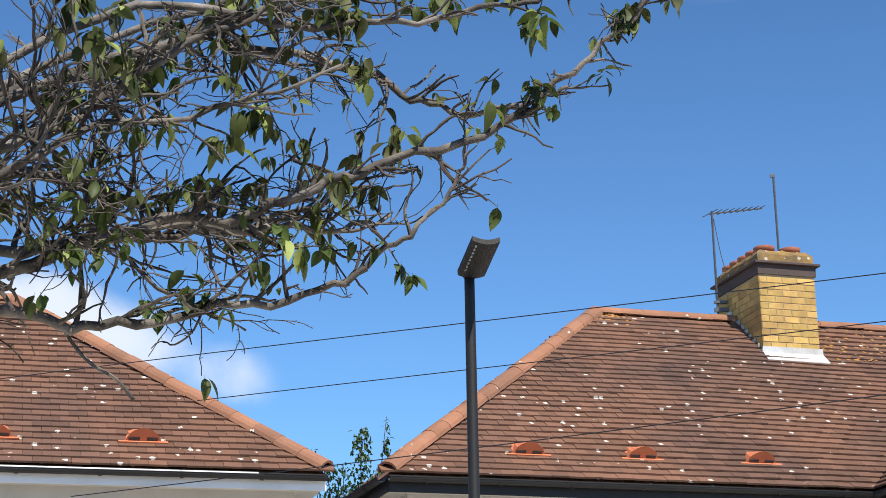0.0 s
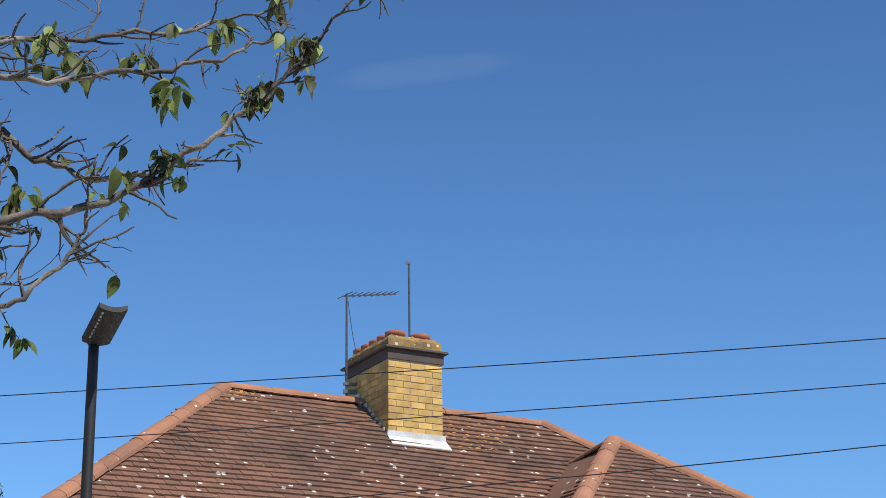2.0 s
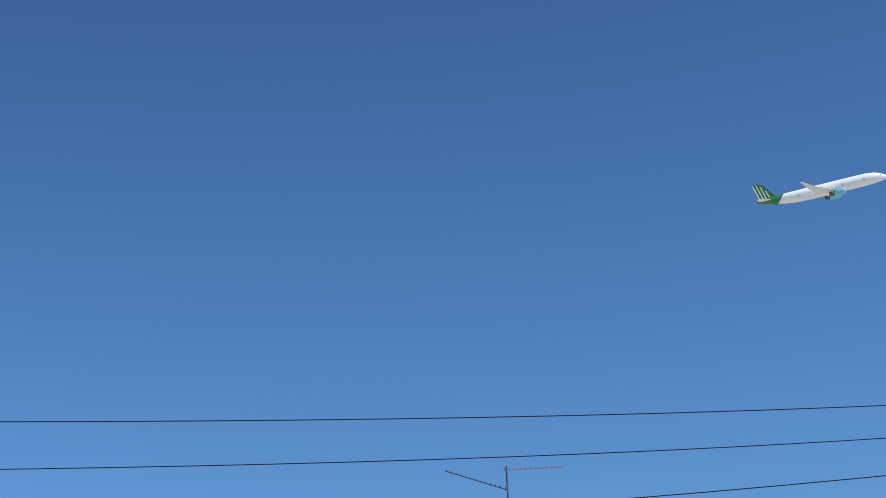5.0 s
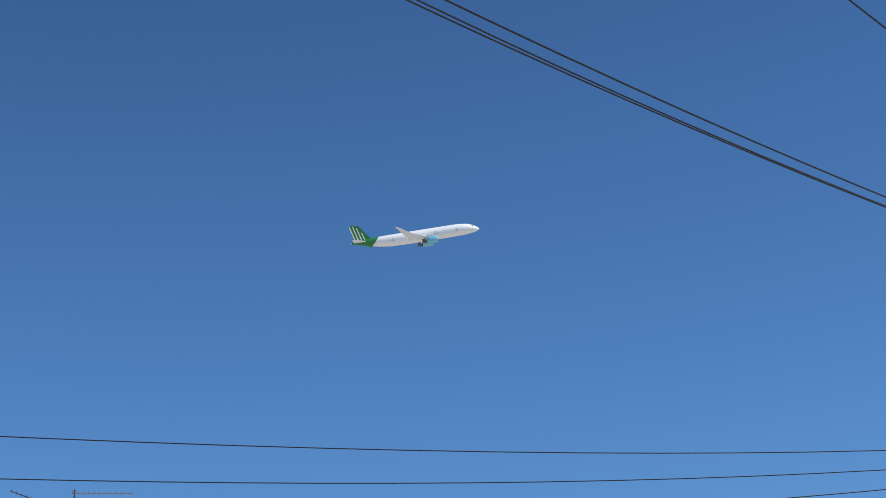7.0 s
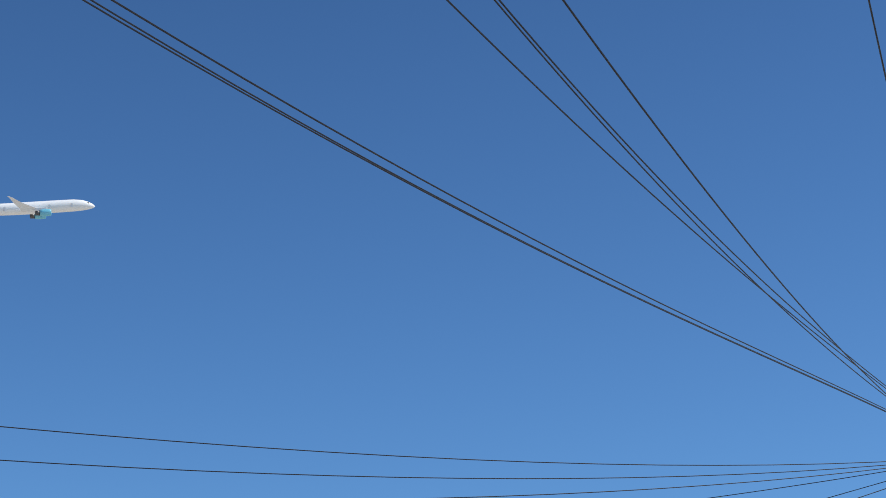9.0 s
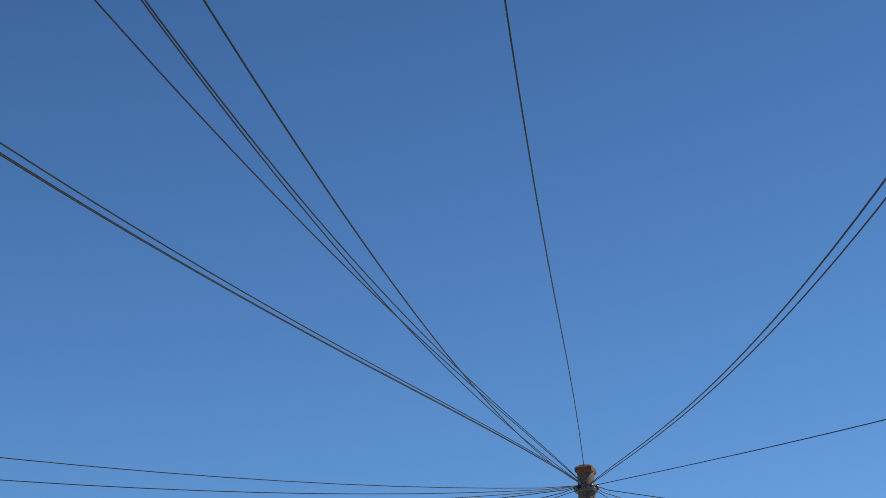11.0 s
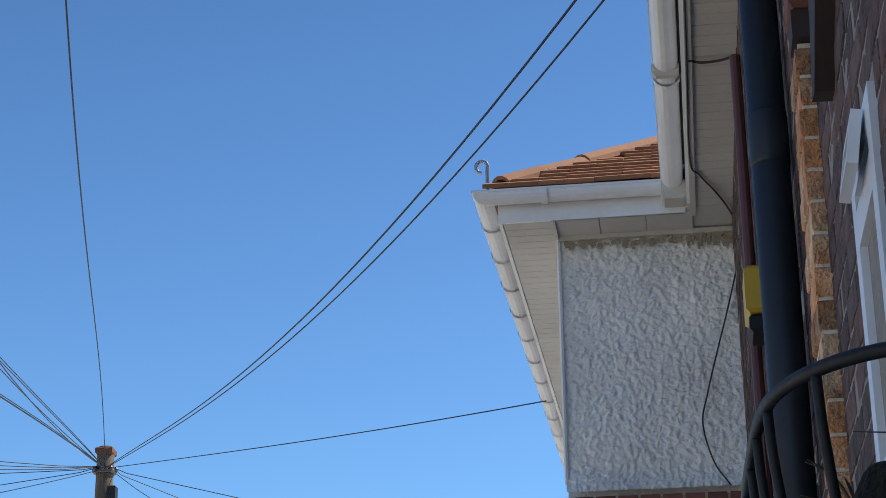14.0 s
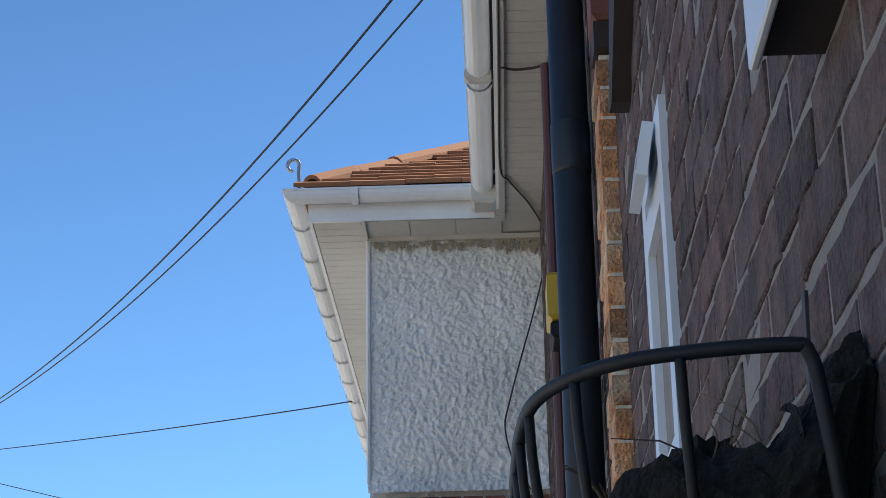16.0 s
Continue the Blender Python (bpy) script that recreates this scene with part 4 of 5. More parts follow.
rake.f = [(0, 1, 2, 3, 4, 5), (11, 10, 9, 8, 7, 6)] + [(i, 6 + i, 6 + (i + 1) % 6, (i + 1) % 6) for i in range(6)]
part("raking_board", rake, TIMBER, near, "dark stained raking timber board")
part("tile_creasing", Geo().box(3.33, 3.47, WY - 0.01, WY + 0.044, 3.29, 3.46, bev=0.01), RED_BRICK, near, "red tile creasing")
# dark strip put in for the shadow below the creasing
part("shadow_board", Geo().box(3.345, 3.45, WY - 0.01, WY + 0.04, 3.225, 3.288), TIMBER, near, "dark strip painting the shadow under the tiles")

# brick pier standing proud of the wall; orange and cream hold its sunlight
strip = part("brick_pier", Geo().box(3.376, 3.58, WY - 0.01, WY + 0.029, 1.0, 3.222), SUNLIT_POINTING, near, "rough brick pier with sunlight put into its orange and cream")
rng = random.Random(5)
meq = [Geo().box(0.0, w, -0.02, 0.034 + 0.002 * k, 0.004, 0.066, bev=0.004).mesh("brick", SUNLIT_BRICK) for k, w in enumerate((0.20, 0.095))]
for r in range(31):
    a = 3.37
    for k in ((0,) if r % 2 else (1, 1)):
        part("brick", meq[k], SUNLIT_BRICK, strip).matrix_local = pose(a + (rng.uniform(-0.004, 0.002) if a < 3.4 else 0), WY + rng.uniform(-0.003, 0.003), 1.03 + 0.0705 * r, 0, rng.uniform(-1, 1), rng.uniform(-1, 1))
        a += (0.20, 0.095)[k] + 0.01

# wall basket of black bars: a trough with rounded corners, old moss and dead stems
BZ = 1.86
bk = thing("wall_basket", "black iron wall basket holding dead plants and moss", "plant basket", NEAR @ pose(0, 0, BZ))
rim = smooth_line([(1.075, -0.240, -0.24), (1.052, -0.232, -0.12), (1.044, -0.222, -0.03), (1.042, -0.216, -0.006), (1.042, -0.206, 0.0), (1.05, -0.15, 0), (1.07, -0.096, 0), (1.103, -0.060, 0), (1.155, -0.033, 0), (1.225, -0.019, 0), (1.36, -0.013, 0), (1.62, -0.013, 0),
                   (1.75, -0.04, 0), (1.82, -0.07, 0), (1.85, -0.15, 0), (1.85, WY + 0.012, 0)], 5)
part("rim", Geo().tube(rim, 0.0056, 10), BLACK, bk, smooth=True)
part("back_bar", Geo().tube([(1.14, WY + 0.008, -0.03), (1.85, WY + 0.008, -0.03)], 0.006, 8), BLACK, bk)
MID = Vector((1.44, WY + 0.03, 0))
for k in (27, 36, 44, 48, 51, 53, 56, 61, 68, 73):
    p = rim[min(k, len(rim) - 1)]
    d = Vector((p.x - MID.x, p.y - MID.y, 0))
    bar = [MID + d * s + Vector((0, 0, -z)) for s, z in ((1, 0), (0.985, 0.05), (0.93, 0.12), (0.80, 0.19), (0.5, 0.25))]
    part("bar", Geo().tube(smooth_line(bar, 4), 0.0042, 8), BLACK, bk, smooth=True)
part("wall_hook", Geo().tube(smooth_line([(1.27, WY + 0.014, -0.06), (1.27, WY + 0.012, 0.05), (1.27, WY + 0.010, 0.115)], 3), 0.0032, 6), METAL, bk, "steel hook on the wall")
moss = Geo()
rng = random.Random(3)
nr, na = 60, 34
for i in range(nr + 1):
    for j in range(na + 1):
        x, v = 1.055 + 0.78 * i / nr, j / na
        edge = min(1.0, (x - 1.05) / 0.16, (1.85 - x) / 0.16)
        out = (0.03 + 0.225 * max(0.0, edge) ** 0.5) * 0.97
        y = WY + 0.003 + out * v
        h = 0.045 * noise.noise(Vector((x * 13, y * 13, 2))) + 0.03 * noise.noise(Vector((x * 38, y * 38, 5))) + 0.015 * noise.noise(Vector((x * 90, y * 90, 8)))
        h += 0.045 * math.exp(-((y - WY) / 0.07) ** 2) * max(0.0, 1 - abs(x - 1.14) / 0.2)
        moss.v.append((x, y, -0.05 - 0.06 * v ** 2 + h))
for i in range(nr):
    for j in range(na):
        k = i * (na + 1) + j
        moss.f.append((k, k + na + 1, k + na + 2, k + 1))
base = len(moss.v)
for i in range(nr + 1):
    e = moss.v[i * (na + 1) + na]
    for s, z in ((1.0, -0.15), (0.9, -0.19), (0.55, -0.24), (0.05, -0.27)):
        moss.v.append((1.45 + (e[0] - 1.45) * (0.4 + 0.6 * s), WY + (e[1] - WY) * s, z))
for i in range(nr):
    for j in range(3):
        k = base + i * 4 + j
        moss.f.append((k, k + 4, k + 5, k + 1))
    a, b = i * (na + 1) + na, (i + 1) * (na + 1) + na
    moss.f.append((a, b, base + i * 4 + 4, base + i * 4))
ends = [k * 1 for k in range(na + 1)]
moss.f.append(tuple(ends + [base, base + 1, base + 2, base + 3]))
part("moss", moss, COIR, bk, "dark dried moss lining")
for k in range(46):
    # matted tufts of dead root and leaf on the moss
    x, v = rng.uniform(1.07, 1.7), rng.random()
    edge = min(1.0, (x - 1.04) / 0.16)
    p = Vector((x, WY + 0.02 + 0.2 * max(0.05, edge) ** 0.5 * v, -0.10 - 0.045 * v ** 2))
    tuft = Geo()
    for q in range(5):
        d = Vector((rng.uniform(-1, 1), rng.uniform(-1, 1), rng.uniform(0.1, 1.0))) * rng.uniform(0.015, 0.05)
        tuft.tube(smooth_line([p, p + d * 0.5 + Vector((0, 0, 0.008)), p + d], 2), [0.005, 0.0045, 0.004, 0.003, 0.0015], 4)
    part("dead_tuft", tuft, COIR, bk, "matted dead roots")
for k in range(16):
    x, y = rng.uniform(1.08, 1.4), rng.uniform(WY + 0.02, WY + 0.13)
    p = Vector((x, y, -0.10))
    q = p + Vector((rng.uniform(-0.05, 0.05), rng.uniform(-0.03, 0.05), rng.uniform(0.03, 0.08)))
    e = q + Vector((rng.uniform(-0.04, 0.04), rng.uniform(-0.02, 0.05), rng.uniform(-0.02, 0.05)))
    part("dead_stem", Geo().tube(smooth_line([p, q, e], 3), [0.0008] * 5 + [0.0006, 0.0004], 5), STRAW if k % 3 else TIMBER, bk, "dry stem")
for dx, dy, dz in ((0.06, 0.03, 0.03), (0.05, 0.035, 0.005), (0.06, 0.01, 0.015), (0.03, 0.03, 0.035)):
    p = Vector((1.22, -0.085, -0.085))
    part("dead_stem", Geo().tube(smooth_line([p, p + Vector((-dx * 0.4, dy * 0.6, dz * 0.8)), p + Vector((-dx, dy * 1.3, dz))], 3), [0.0013] * 5 + [0.0008, 0.0005], 5), STRAW, bk, "dry stem")
for k in range(11):
    # curled withered leaves stand in the near corner by the wall
    x, y = rng.uniform(1.07, 1.24), rng.uniform(WY + 0.02, WY + 0.09)
    w, h = rng.uniform(0.010, 0.022), rng.uniform(0.05, 0.095)
    n = 7
    leaf = Geo()
    for i in range(n + 1):
        t = i / n
        c = Vector((0.03 * math.sin(2.2 * t), 0.012 * math.sin(3.1 * t), h * t - 0.02 * t * t))
        wid = w * math.sin(math.pi * (0.12 + 0.86 * t)) * (1 + 0.15 * math.sin(9 * t + k))
        for q in (-1, 0, 1):
            leaf.v.append(c + Vector((wid * q * 0.9, wid * (0.45 if q else 0), 0)))
    leaf.f = [(3 * i + q, 3 * i + q + 1, 3 * i + q + 4, 3 * i + q + 3) for i in range(n) for q in range(2)]
    part("dead_leaf", leaf, COIR, bk, "withered dark leaf", smooth=True).matrix_local = pose(x, y, -0.10, rng.uniform(-30, 30), rng.uniform(-35, 35), rng.uniform(0, 360))


# ---- trees ----
def leaf_shape(size, rng):
    """One pointed oval leaf on a short stalk, folded along its rib and curling down, from the origin along +x."""
    w, curl, fold = size * rng.uniform(0.20, 0.27), rng.uniform(0.05, 0.45), rng.uniform(0.15, 0.6)
    pts, n = [], 6
    for i in range(n + 1):
        t = i / n
        half = w * (math.sin(math.pi * t ** 0.8) ** 0.9 if 0 < i < n else 0.02)
        x, z = size * (0.12 + 0.88 * t), -size * curl * t * t
        pts += [(x, half, z + half * fold), (x, 0, z), (x, -half, z + half * fold)]
    pts += [(0, 0.0008, 0.004), (0, -0.0008, 0.004)]
    fs = [(3 * i + k, 3 * i + k + 1, 3 * i + k + 4, 3 * i + k + 3) for i in range(n) for k in range(2)]
    return pts, fs + [(3 * n + 3, 0, 2, 3 * n + 4)]


def put_leaf(g, at, heading, droop, size, rng):
    pts, fs = leaf_shape(size, rng)
    m = Matrix.Translation(at) @ pose(0, 0, 0, 0, 0, heading) @ pose(0, 0, 0, 0, droop, 0) @ pose(0, 0, 0, rng.uniform(-40, 40), 0, 0)
    g.add([m @ Vector(p) for p in pts], fs)


def twig(g, start, way, length, r, rng, tips, level):
    """A crooked twig with knobs; it branches, and leaves its tips in the list."""
    pts, p, d = [start], start.copy(), way.normalized()
    n = max(4, int(length / 0.035))
    bend = Vector((rng.uniform(-1, 1), rng.uniform(-1, 1), rng.uniform(-1, 1))) * 0.16
    for k in range(n):
        d = (d + Vector((rng.uniform(-1, 1), rng.uniform(-1, 1), rng.uniform(-1, 1))) * 0.34 + bend * math.sin(k * 0.9 + 1)).normalized()
        p = p + d * (length / n)
        pts.append(p.copy())
    rs = [max(0.0018, r * (1 - 0.55 * k / n) * rng.uniform(0.8, 1.3)) for k in range(n + 1)]
    g.tube(pts, rs, 5)
    for k in range(1, n):
        if rng.random() < 0.3:
            s = Vector((rng.uniform(-1, 1), rng.uniform(-1, 1), rng.uniform(-1, 1))).normalized()
            g.tube([pts[k], pts[k] + s * rng.uniform(0.008, 0.02)], [rs[k] * 0.9, rs[k] * 0.5], 4)
        if level > 0 and rng.random() < 0.27:
            s = (d + Vector((rng.uniform(-1, 1), rng.uniform(-1, 1), rng.uniform(-0.9, 0.9))) * 1.0).normalized()
            twig(g, pts[k], s, length * rng.uniform(0.35, 0.7), rs[k] * 0.62, rng, tips, level - 1)
    tips.append((pts[-1], d))
    if rng.random() < 0.5:
        tips.append((pts[n // 2], d))


TREE_AT = Vector((-3.6, 5.6, 0))
tree = thing("tree", "cherry tree with crooked bare twigs and few drooping leaves", "tree", pose(-3.685, 6.502, 0, 0, 0, -1.0) @ Matrix.Scale(1.05, 4))
rng = random.Random(31)
trunk = smooth_line([(0, 0, 0), (0.05, 0.0, 0.8), (-0.03, 0.04, 1.6), (0.06, 0.1, 2.3), (0.3, 0.15, 2.9)], 5)
part("trunk", Geo().tube(trunk, [0.21 - 0.10 * k / (len(trunk) - 1) for k in range(len(trunk))], 14), BARK, tree, "grey-brown trunk", smooth=True)
LIMB_LINES = [  # a line of points, radius at its start and end, how far it is set back, twigs along it
    ([(-1.52, 5.92, 3.17), (-1.21, 6.0, 3.14), (-0.81, 6.07, 3.22), (-0.45, 6.1, 3.28), (-0.21, 6.12, 3.44), (-0.05, 6.12, 3.57), (0.07, 6.12, 3.74), (0.075, 6.12, 3.86)], 0.035, 0.006, 0.0, 1),
    ([(-1.53, 5.92, 3.33), (-1.07, 6.02, 3.52), (-0.73, 6.08, 3.56), (-0.45, 6.1, 3.68), (-0.25, 6.11, 3.75), (0.21, 6.12, 3.9), (0.38, 6.11, 4.03), (0.59, 6.09, 4.2), (0.78, 6.07, 4.38), (0.95, 6.02, 4.6), (1.12, 5.96, 4.84)], 0.04, 0.005, 0.0, 2),
    ([(-0.95, 6.04, 4.3), (-0.78, 6.07, 4.27), (-0.33, 6.11, 4.19), (-0.12, 6.12, 4.07), (0.11, 6.12, 4.0), (0.32, 6.11, 4.05), (0.47, 6.1, 4.1)], 0.032, 0.009, 0.12, 2),
    ([(-1.1, 6.0, 4.3), (-0.62, 6.09, 4.27), (-0.16, 6.12, 4.28), (0.26, 6.11, 4.34), (0.5, 6.1, 4.40), (0.72, 6.1, 4.5)], 0.03, 0.007, -0.1, 2),
    ([(-1.4, 5.95, 3.46), (-0.97, 6.04, 3.52), (-0.65, 6.08, 3.55), (-0.37, 6.11, 3.55), (-0.2, 6.12, 3.6)], 0.04, 0.010, 0.1, 2),
    ([(-1.55, 5.92, 3.72), (-1.27, 5.98, 3.87), (-0.92, 6.05, 4.16), (-0.68, 6.08, 4.27), (-0.4, 6.1, 4.45)], 0.04, 0.010, -0.15, 3),
    ([(-1.55, 5.92, 3.74), (-1.17, 6.01, 3.67), (-0.87, 6.06, 3.56), (-0.57, 6.09, 3.64), (-0.29, 6.11, 3.74)], 0.036, 0.010, 0.2, 3),
    ([(-0.75, 6.08, 4.48), (-0.3, 6.1, 4.5), (0.1, 6.1, 4.56), (0.45, 6.1, 4.62), (0.8, 6.05, 4.74)], 0.026, 0.006, 0.1, 3),
    ([(-1.6, 5.9, 4.1), (-1.2, 6.0, 4.25), (-0.7, 6.1, 4.5), (-0.2, 6.1, 4.62)], 0.036, 0.010, 0.3, 3),
    ([(-1.6, 5.9, 3.5), (-1.25, 6.0, 3.75), (-0.8, 6.1, 3.86), (-0.35, 6.1, 4.02)], 0.034, 0.008, -0.3, 3),
]

FORK = Vector((-3.3, 5.75, 2.9))
twigs, tips = Geo(), []
for line, r0, r1, depth, density in LIMB_LINES:
    q = [Vector(p) + Vector((0, depth, 0)) for p in line]
    pts = smooth_line([FORK, FORK.lerp(q[0], 0.55) + Vector((0, 0, 0.12))] + q, 6)
    pts = [p + Vector((0, 0.5, 1)) * (0.016 * math.sin(k * 1.1 + r0 * 900) + 0.010 * math.sin(k * 2.7)) * (k > 6) for k, p in enumerate(pts)]
    rs = [0.72 * (r0 + (r1 - r0) * k / (len(pts) - 1)) * (1 + 0.12 * math.sin(k * 2.3) * math.sin(k * 0.7)) for k in range(len(pts))]
    part("limb", Geo().tube([p - TREE_AT for p in pts], rs, 8), BARK, tree, "knobbly grey limb", smooth=True)
    for k in range(7, len(pts) - 1):
        for _ in range(density):
            if rng.random() < 0.50:
                d = (pts[k + 1] - pts[k]).normalized()
                side = Vector((rng.uniform(-0.7, 1.0), rng.uniform(-0.8, 0.8), rng.uniform(0.0 if line[0][2] < 3.2 else -0.7, 1.0)))
                right = max(0.0, min(1.0, (pts[k].x + 1.4) / 1.8))
                twig(twigs, pts[k] - TREE_AT, d * 0.4 + side, rng.uniform(0.16, 0.62) * (1.0 - 0.66 * right), rs[k] * 0.35 + 0.0026, rng, tips, 2 if right < 0.5 else 1)
twigs.tube(smooth_line([Vector(p) - TREE_AT for p in ((-1.33, 6.0, 3.13), (-1.28, 6.0, 3.06), (-1.22, 5.98, 3.0), (-1.14, 5.98, 2.95), (-1.08, 6.0, 2.88))], 4), 0.007, 5)
part("twig_mass", twigs, TWIG, tree, "tangle of crooked dark twigs", kind="stuff")
dark, pale = Geo(), Geo()
for at, d in tips:
    if rng.random() < 0.085:
        for k in range(rng.choice((2, 3, 4, 6))):
            put_leaf(pale if rng.random() < 0.16 else dark, at + Vector((rng.uniform(-0.02, 0.02), rng.uniform(-0.02, 0.02), rng.uniform(-0.02, 0.02))),
                     rng.uniform(0, 360), rng.uniform(5, 85), rng.uniform(0.045, 0.10), rng)
TUFTS = [(0.18, 6.1, 3.96, 6), (-0.12, 6.1, 3.93, 16), (0.28, 6.1, 4.2, 12), (0.66, 6.08, 4.33, 22), (-0.02, 6.1, 4.3, 12), (-0.33, 6.1, 3.66, 9), (-0.38, 6.1, 3.52, 6), (-0.62, 6.0, 3.42, 14), (-0.5, 6.05, 3.38, 8), (-0.95, 6.0, 3.32, 5),
         (-0.62, 6.0, 3.92, 26), (-0.3, 6.05, 4.08, 18), (-0.85, 6.0, 3.78, 20), (-0.35, 6.0, 4.28, 30), (-0.75, 6.0, 4.3, 24), (-1.3, 5.9, 4.25, 26), (-1.35, 5.9, 3.95, 16), (-1.05, 5.95, 4.02, 20), (0.98, 5.99, 4.70, 12), (0.86, 6.03, 4.52, 16), (1.06, 5.97, 4.82, 6), (0.2, 6.1, 4.5, 16), (0.5, 6.1, 4.55, 14), (-0.1, 6.1, 4.45, 16), (-0.55, 6.1, 4.5, 16), (0.75, 6.06, 4.66, 10)]
for x, y, z, count in TUFTS:
    spot = Vector((x, y, z + 0.05)) - TREE_AT
    near_tip = min((p for p, d in tips), key=lambda p: (p - spot).length)
    for k in range(int(count * 0.85)):
        p = near_tip + Vector((rng.gauss(0, 0.025), rng.gauss(0, 0.03), rng.gauss(0, 0.022)))
        put_leaf(pale if rng.random() < 0.32 else dark, p, rng.uniform(0, 360), rng.uniform(20, 88), rng.uniform(0.06, 0.125), rng)

part("crown", dark, LEAF, tree, "drooping dark green and bronze leaves", smooth=True, kind="stuff")
part("young_leaves", pale, LEAF_SUNLIT, tree, "leaves with sunlight put into their pale green", smooth=True, kind="stuff")

# slim tree behind the gap between the houses
slim = thing("tree", "slim leafy tree behind the gap between two houses", "tree", pose(-1.04, 26.86, 0) @ Matrix.Scale(1.033, 4))
rng = random.Random(77)
part("trunk", Geo().tube([(0, 0, 0), (0.05, 0, 2.5), (0, 0.05, 5.0), (0.05, 0, 5.8)], [0.09, 0.07, 0.04, 0.02], 8), BARK, slim, smooth=True)
crown = Geo()
for x, z, top, wide, count in ((-0.55, 5.4, 6.42, 0.10, 60), (-0.33, 5.4, 6.25, 0.18, 90), (-0.1, 5.2, 6.2, 0.26, 190), (0.17, 5.2, 6.72, 0.13, 220), (0.02, 5.0, 5.9, 0.4, 320), (0.52, 5.7, 6.87, 0.05, 46), (0.38, 5.6, 6.15, 0.15, 50)):
    stem = smooth_line([(0.02, 0, 4.6), (x * 0.7, 0.02, z), (x, 0.0, top)], 5)
    part("branch", Geo().tube(stem, [0.016 - 0.012 * k / (len(stem) - 1) for k in range(len(stem))], 5), TWIG, slim)
    for k in range(int(count * 1.7)):
        t = rng.random()
        p = Vector((x + rng.gauss(0, wide * 0.5), rng.gauss(0, wide * 0.6), z + (top - z) * t))
        put_leaf(crown, p, rng.uniform(0, 360), rng.uniform(-10, 80), rng.uniform(0.05, 0.10), rng)
part("crown", crown, IVY, slim, "small green leaves in uneven clumps", kind="stuff")


# ---- airliner ----
PLANE_AT = toward(45.22, 21.70, 830)
jet = thing("airliner", "white twin-engine airliner with green striped tail climbing", "aeroplane", Matrix.Translation(PLANE_AT) @ pose(0, 0, 0, 0, 0, -45.22 + 4) @ pose(0, 0, 0, 0, -9.0, 0) @ pose(0, 0, 0, 17, 0, 0))
# x is forward, y to its left, z up; the body is 63 m long
prof = [(-31, 0.25, 1.5), (-29, 0.7, 1.35), (-24, 1.6, 0.95), (-18, 2.4, 0.45), (-12, 2.85, 0.1), (-4, 2.97, 0), (16, 2.97, 0), (22, 2.9, 0.0), (26, 2.55, -0.15), (29, 1.85, -0.5), (31, 1.0, -0.9), (32, 0.15, -1.1)]
body = Geo()
n = 24
body.v = [(x, r * math.cos(2 * math.pi * k / n), z + r * math.sin(2 * math.pi * k / n)) for x, r, z in prof for k in range(n)]
body.f = [(i * n + k, (i + 1) * n + k, (i + 1) * n + (k + 1) % n, i * n + (k + 1) % n) for i in range(len(prof) - 1) for k in range(n)] + [tuple(range(n)), tuple(range(len(body.v) - 1, len(body.v) - n - 1, -1))]
fus = part("fuselage", body, SKIN, jet, "white fuselage", smooth=True)
tail = Geo()
tail.v = [(x, (r + 0.03) * math.cos(2 * math.pi * k / n), z + (r + 0.03) * math.sin(2 * math.pi * k / n)) for x, r, z in prof[:4] for k in range(n)]
tail.v[3 * n:] = [(x - 1.6 + 2.2 * math.sin(2 * math.pi * k / n), y, z) for k, (x, y, z) in enumerate(tail.v[3 * n:])]
tail.f = [(i * n + k, (i + 1) * n + k, (i + 1) * n + (k + 1) % n, i * n + (k + 1) % n) for i in range(3) for k in range(n)]
part("tail_cone", tail, GREEN, fus, "green tail end", smooth=True)


def aerofoil(sections):
    """Sections of leading edge x, trailing edge x, y, z and thickness."""
    g = Geo()
    shape = [(0, 0), (0.08, 0.45), (0.3, 0.62), (0.65, 0.35), (1, 0.02), (0.65, -0.2), (0.3, -0.38), (0.08, -0.35)]
    k = len(shape)
    vertical = isinstance(sections[0][2], tuple)
    for le, te, yz, thick in sections:
        y, z = yz
        for s, t in shape:
            g.v.append((le + (te - le) * s, y, z + t * thick))
    m = len(sections)
    g.f = [(i * k + j, i * k + (j + 1) % k, (i + 1) * k + (j + 1) % k, (i + 1) * k + j) for i in range(m - 1) for j in range(k)] + [tuple(range(k)), tuple(range(m * k - 1, (m - 1) * k - 1, -1))]
    return g


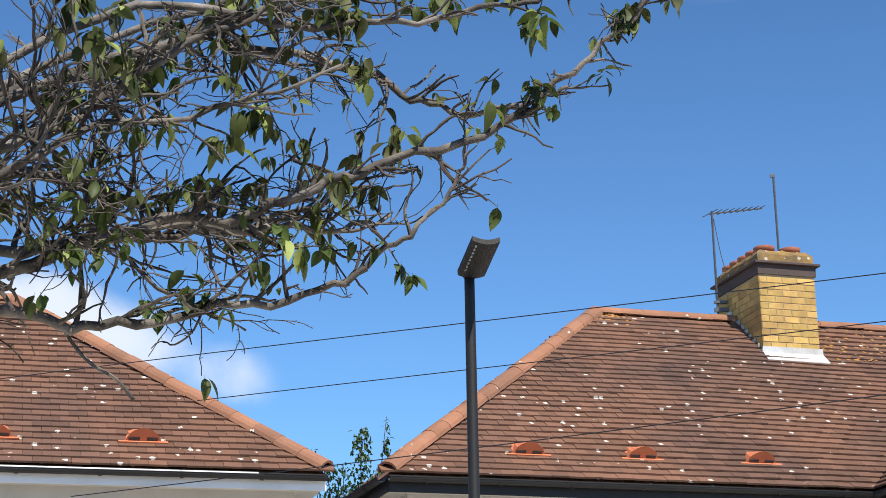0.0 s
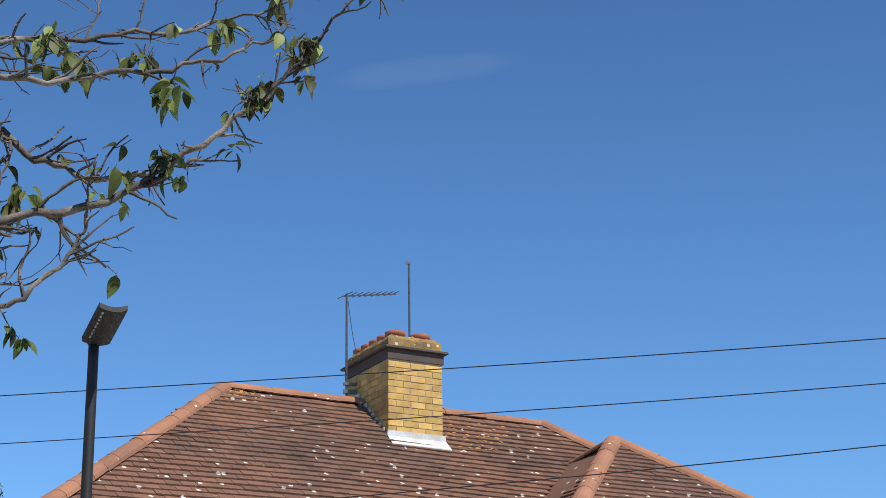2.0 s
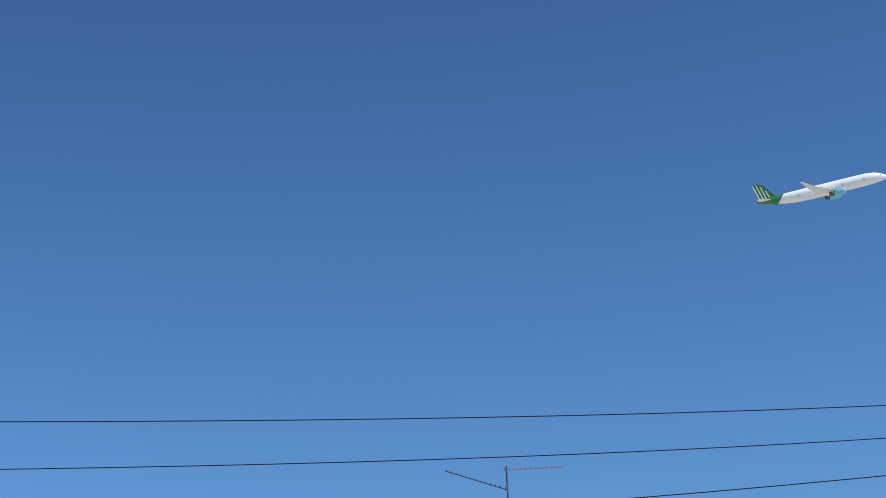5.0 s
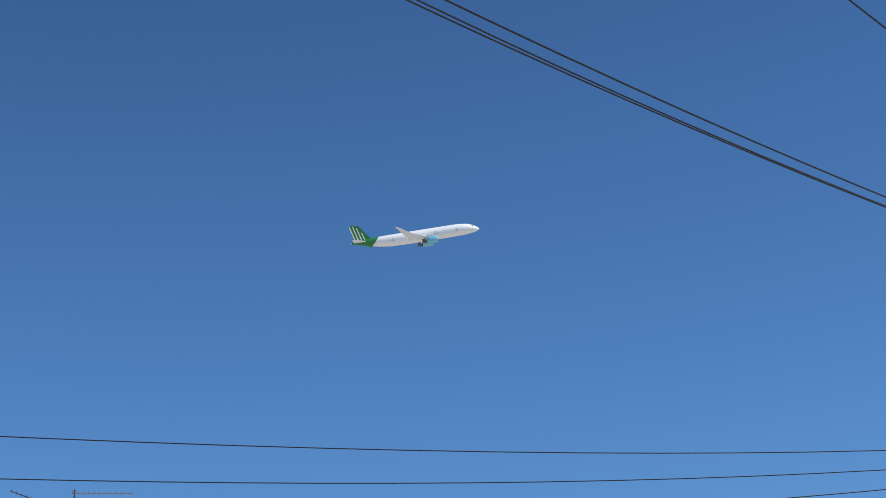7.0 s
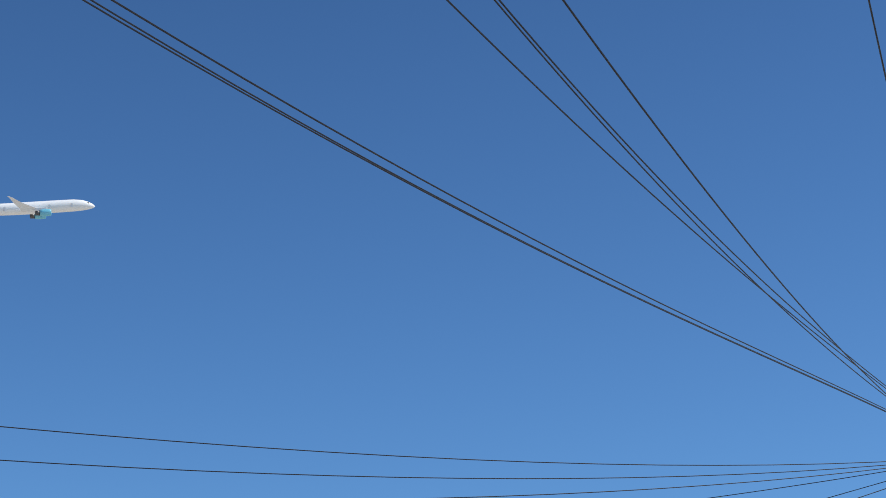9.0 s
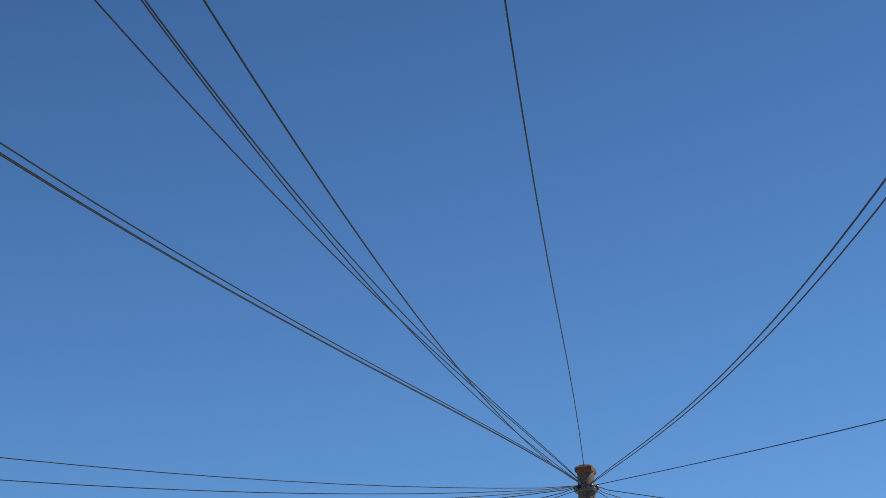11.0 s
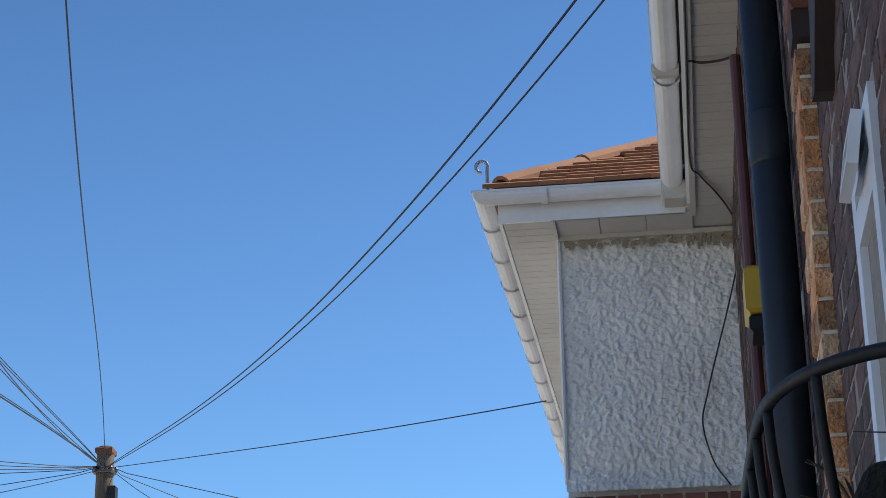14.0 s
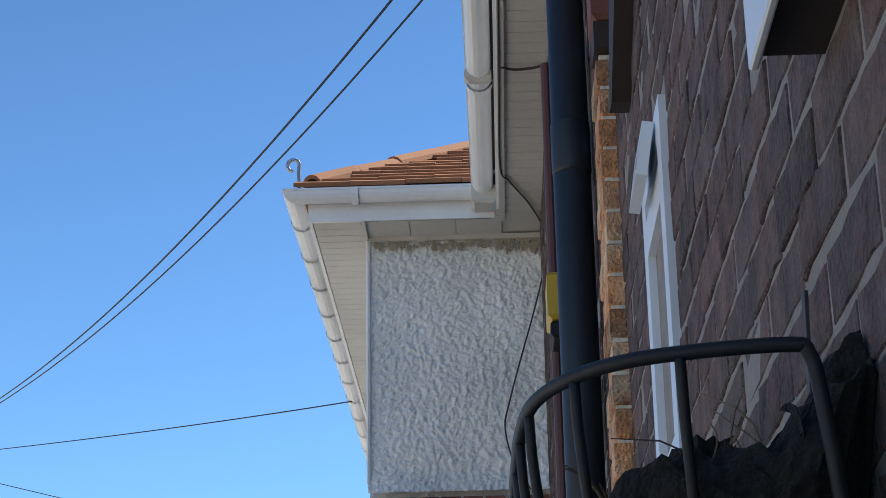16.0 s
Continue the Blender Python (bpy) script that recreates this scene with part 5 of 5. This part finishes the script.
for s in (-1, 1):
    w = part("wing", aerofoil([(9.5, -3.5, (s * 2.0, -1.6), 1.4), (3.2, -4.5, (s * 10, -0.9), 0.8), (-5.0, -8.6, (s * 22, 1.2), 0.4), (-9.6, -11.2, (s * 28.5, 3.2), 0.2), (-11.8, -12.3, (s * 30.2, 4.0), 0.06)]), WING, jet, "grey swept wing", smooth=False)
    part("tailplane", aerofoil([(-23.5, -29.5, (s * 0.8, 1.4), 0.5), (-29.0, -31.5, (s * 9.8, 2.3), 0.15)]), SKIN if s < 0 else WING, jet)
    e = part("engine", Geo().lathe([(1.35, -2.9), (1.62, -1.5), (1.72, 0.6), (1.62, 2.1), (1.45, 2.4), (1.3, 2.2), (1.2, 1.0)], pose(7.2, s * 9.8, -3.3, 0, 90, 0), 22), CYAN, jet, "pale blue engine cowling", smooth=True)
    part("exhaust", Geo().lathe([(1.05, -5.0), (1.2, -2.9), (0.6, -2.8)], pose(7.2, s * 9.8, -3.3, 0, 90, 0), 18), METAL, e, smooth=True)
    part("pylon", Geo().box(2.0, 7.5, s * 9.8 - 0.2, s * 9.8 + 0.2, -2.0, -0.9), WING, e)
fin_pts = [(-21.0, 2.1), (-26.3, 9.4), (-28.4, 10.0), (-30.6, 10.0), (-29.6, 2.0)]
fin = Geo().add([(x, 0.28, z) for x, z in fin_pts] + [(x, -0.28, z) for x, z in fin_pts], [(0, 1, 2, 3, 4), (9, 8, 7, 6, 5)] + [(i, 5 + i, 5 + (i + 1) % 5, (i + 1) % 5) for i in range(5)])
fin_part = part("tail_fin", fin, GREEN, jet, "green tail fin with white stripes")
for k in range(4):
    x0 = -24.0 - 1.55 * k
    zt = min(9.6, 2.1 + (-(x0 - 0.2) - 21.0) * 1.25 + 0.5 * k)
    st = [(x0, 2.2), (x0 - 0.55, 2.2), (x0 - 0.75 - 0.22 * (zt - 2.2), zt), (x0 - 0.28 - 0.22 * (zt - 2.2), zt)]
    g = Geo().add([(x, 0.31, z) for x, z in st] + [(x, -0.31, z) for x, z in st], [(0, 1, 2, 3), (7, 6, 5, 4), (0, 4, 5, 1), (2, 6, 7, 3), (1, 5, 6, 2), (3, 7, 4, 0)])
    part("stripe", g, SKIN, fin_part, "white stripe")
for s in (-1, 1):
    part("cockpit_window", Geo().box(27.6, 29.1, s * 1.3 - 0.4, s * 1.3 + 0.4, 0.5, 0.95), SLATE_AND_SHADE, fus, "dark cockpit glazing")
    for k in range(4):
        x = 20 - 10.5 * k
        part("cabin_door", Geo().box(x, x + 1.0, s * 2.99 - 0.02, s * 2.99 + 0.02, -0.9, 0.9), WING, fus)

# ---- bricks of the near wall, the piece by which the eye stands first ----
rng = random.Random(2)


def worn_brick(seed):
    """A brick face with chipped, wandering edges."""
    r = random.Random(seed)
    n = 6
    low = [(0.202 * i / n, 0.0 + r.uniform(-0.0025, 0.0035)) for i in range(n + 1)]
    top = [(0.202 * i / n, 0.062 + r.uniform(-0.0035, 0.0025)) for i in range(n, -1, -1)]
    ring = low + top
    k = len(ring)
    inner = [(0.101 + (x - 0.101) * 0.985, 0.031 + (z - 0.031) * 0.95) for x, z in ring]
    g = Geo()
    g.v = [(x, -0.03, z) for x, z in ring] + [(x, -0.0018, z) for x, z in ring] + [(x, r.uniform(-0.0008, 0.0012), z) for x, z in inner]
    g.f = [(i, (i + 1) % k, k + (i + 1) % k, k + i) for i in range(k)] + [(k + i, k + (i + 1) % k, 2 * k + (i + 1) % k, 2 * k + i) for i in range(k)] + [tuple(range(2 * k, 3 * k))]
    return g


kinds = [worn_brick(k) for k in range(6)]
meshes = [g.mesh("brick", BRICK) for g in kinds]
wall_core = [o for o in near.children if o.name.startswith("wall_core")][0]
rest, count = Geo(), 0
HOLES = ((2.36, 2.80, 2.03, 2.66), (3.37, 3.58, 1.0, 3.22))
for r in range(71):
    z = 0.03 + 0.0702 * r
    for c in range(50):
        x = -1.0 + 0.2115 * c + (0.1057 if r % 2 else 0)
        if x > 9.05:
            continue
        x0, x1 = x, x + 0.202
        for a, b, lo, hi in HOLES:
            if lo - 0.055 < z < hi and x1 > a and x0 < b:
                x0, x1 = (x0, a) if x0 < a else (b, x1)
        if x1 - x0 < 0.03:
            continue
        m = pose(x0, WY + rng.uniform(-0.0006, 0.0018), z + rng.uniform(-0.003, 0.003), 0, rng.uniform(-0.9, 0.9), rng.uniform(-0.6, 0.6)) @ Matrix.Diagonal(((x1 - x0) / 0.202, 1, 1, 1))
        kind = rng.randrange(6)
        if 0.7 < x < 3.4 and 1.75 < z < 3.3 and count < 300:
            part("brick", meshes[kind], BRICK, wall_core).matrix_local = m
            count += 1
        else:
            rest.add([m @ Vector(p) for p in kinds[kind].v], kinds[kind].f)
part("brickwork", rest, BRICK, wall_core, "brown bricks in stretcher bond", kind="stuff")
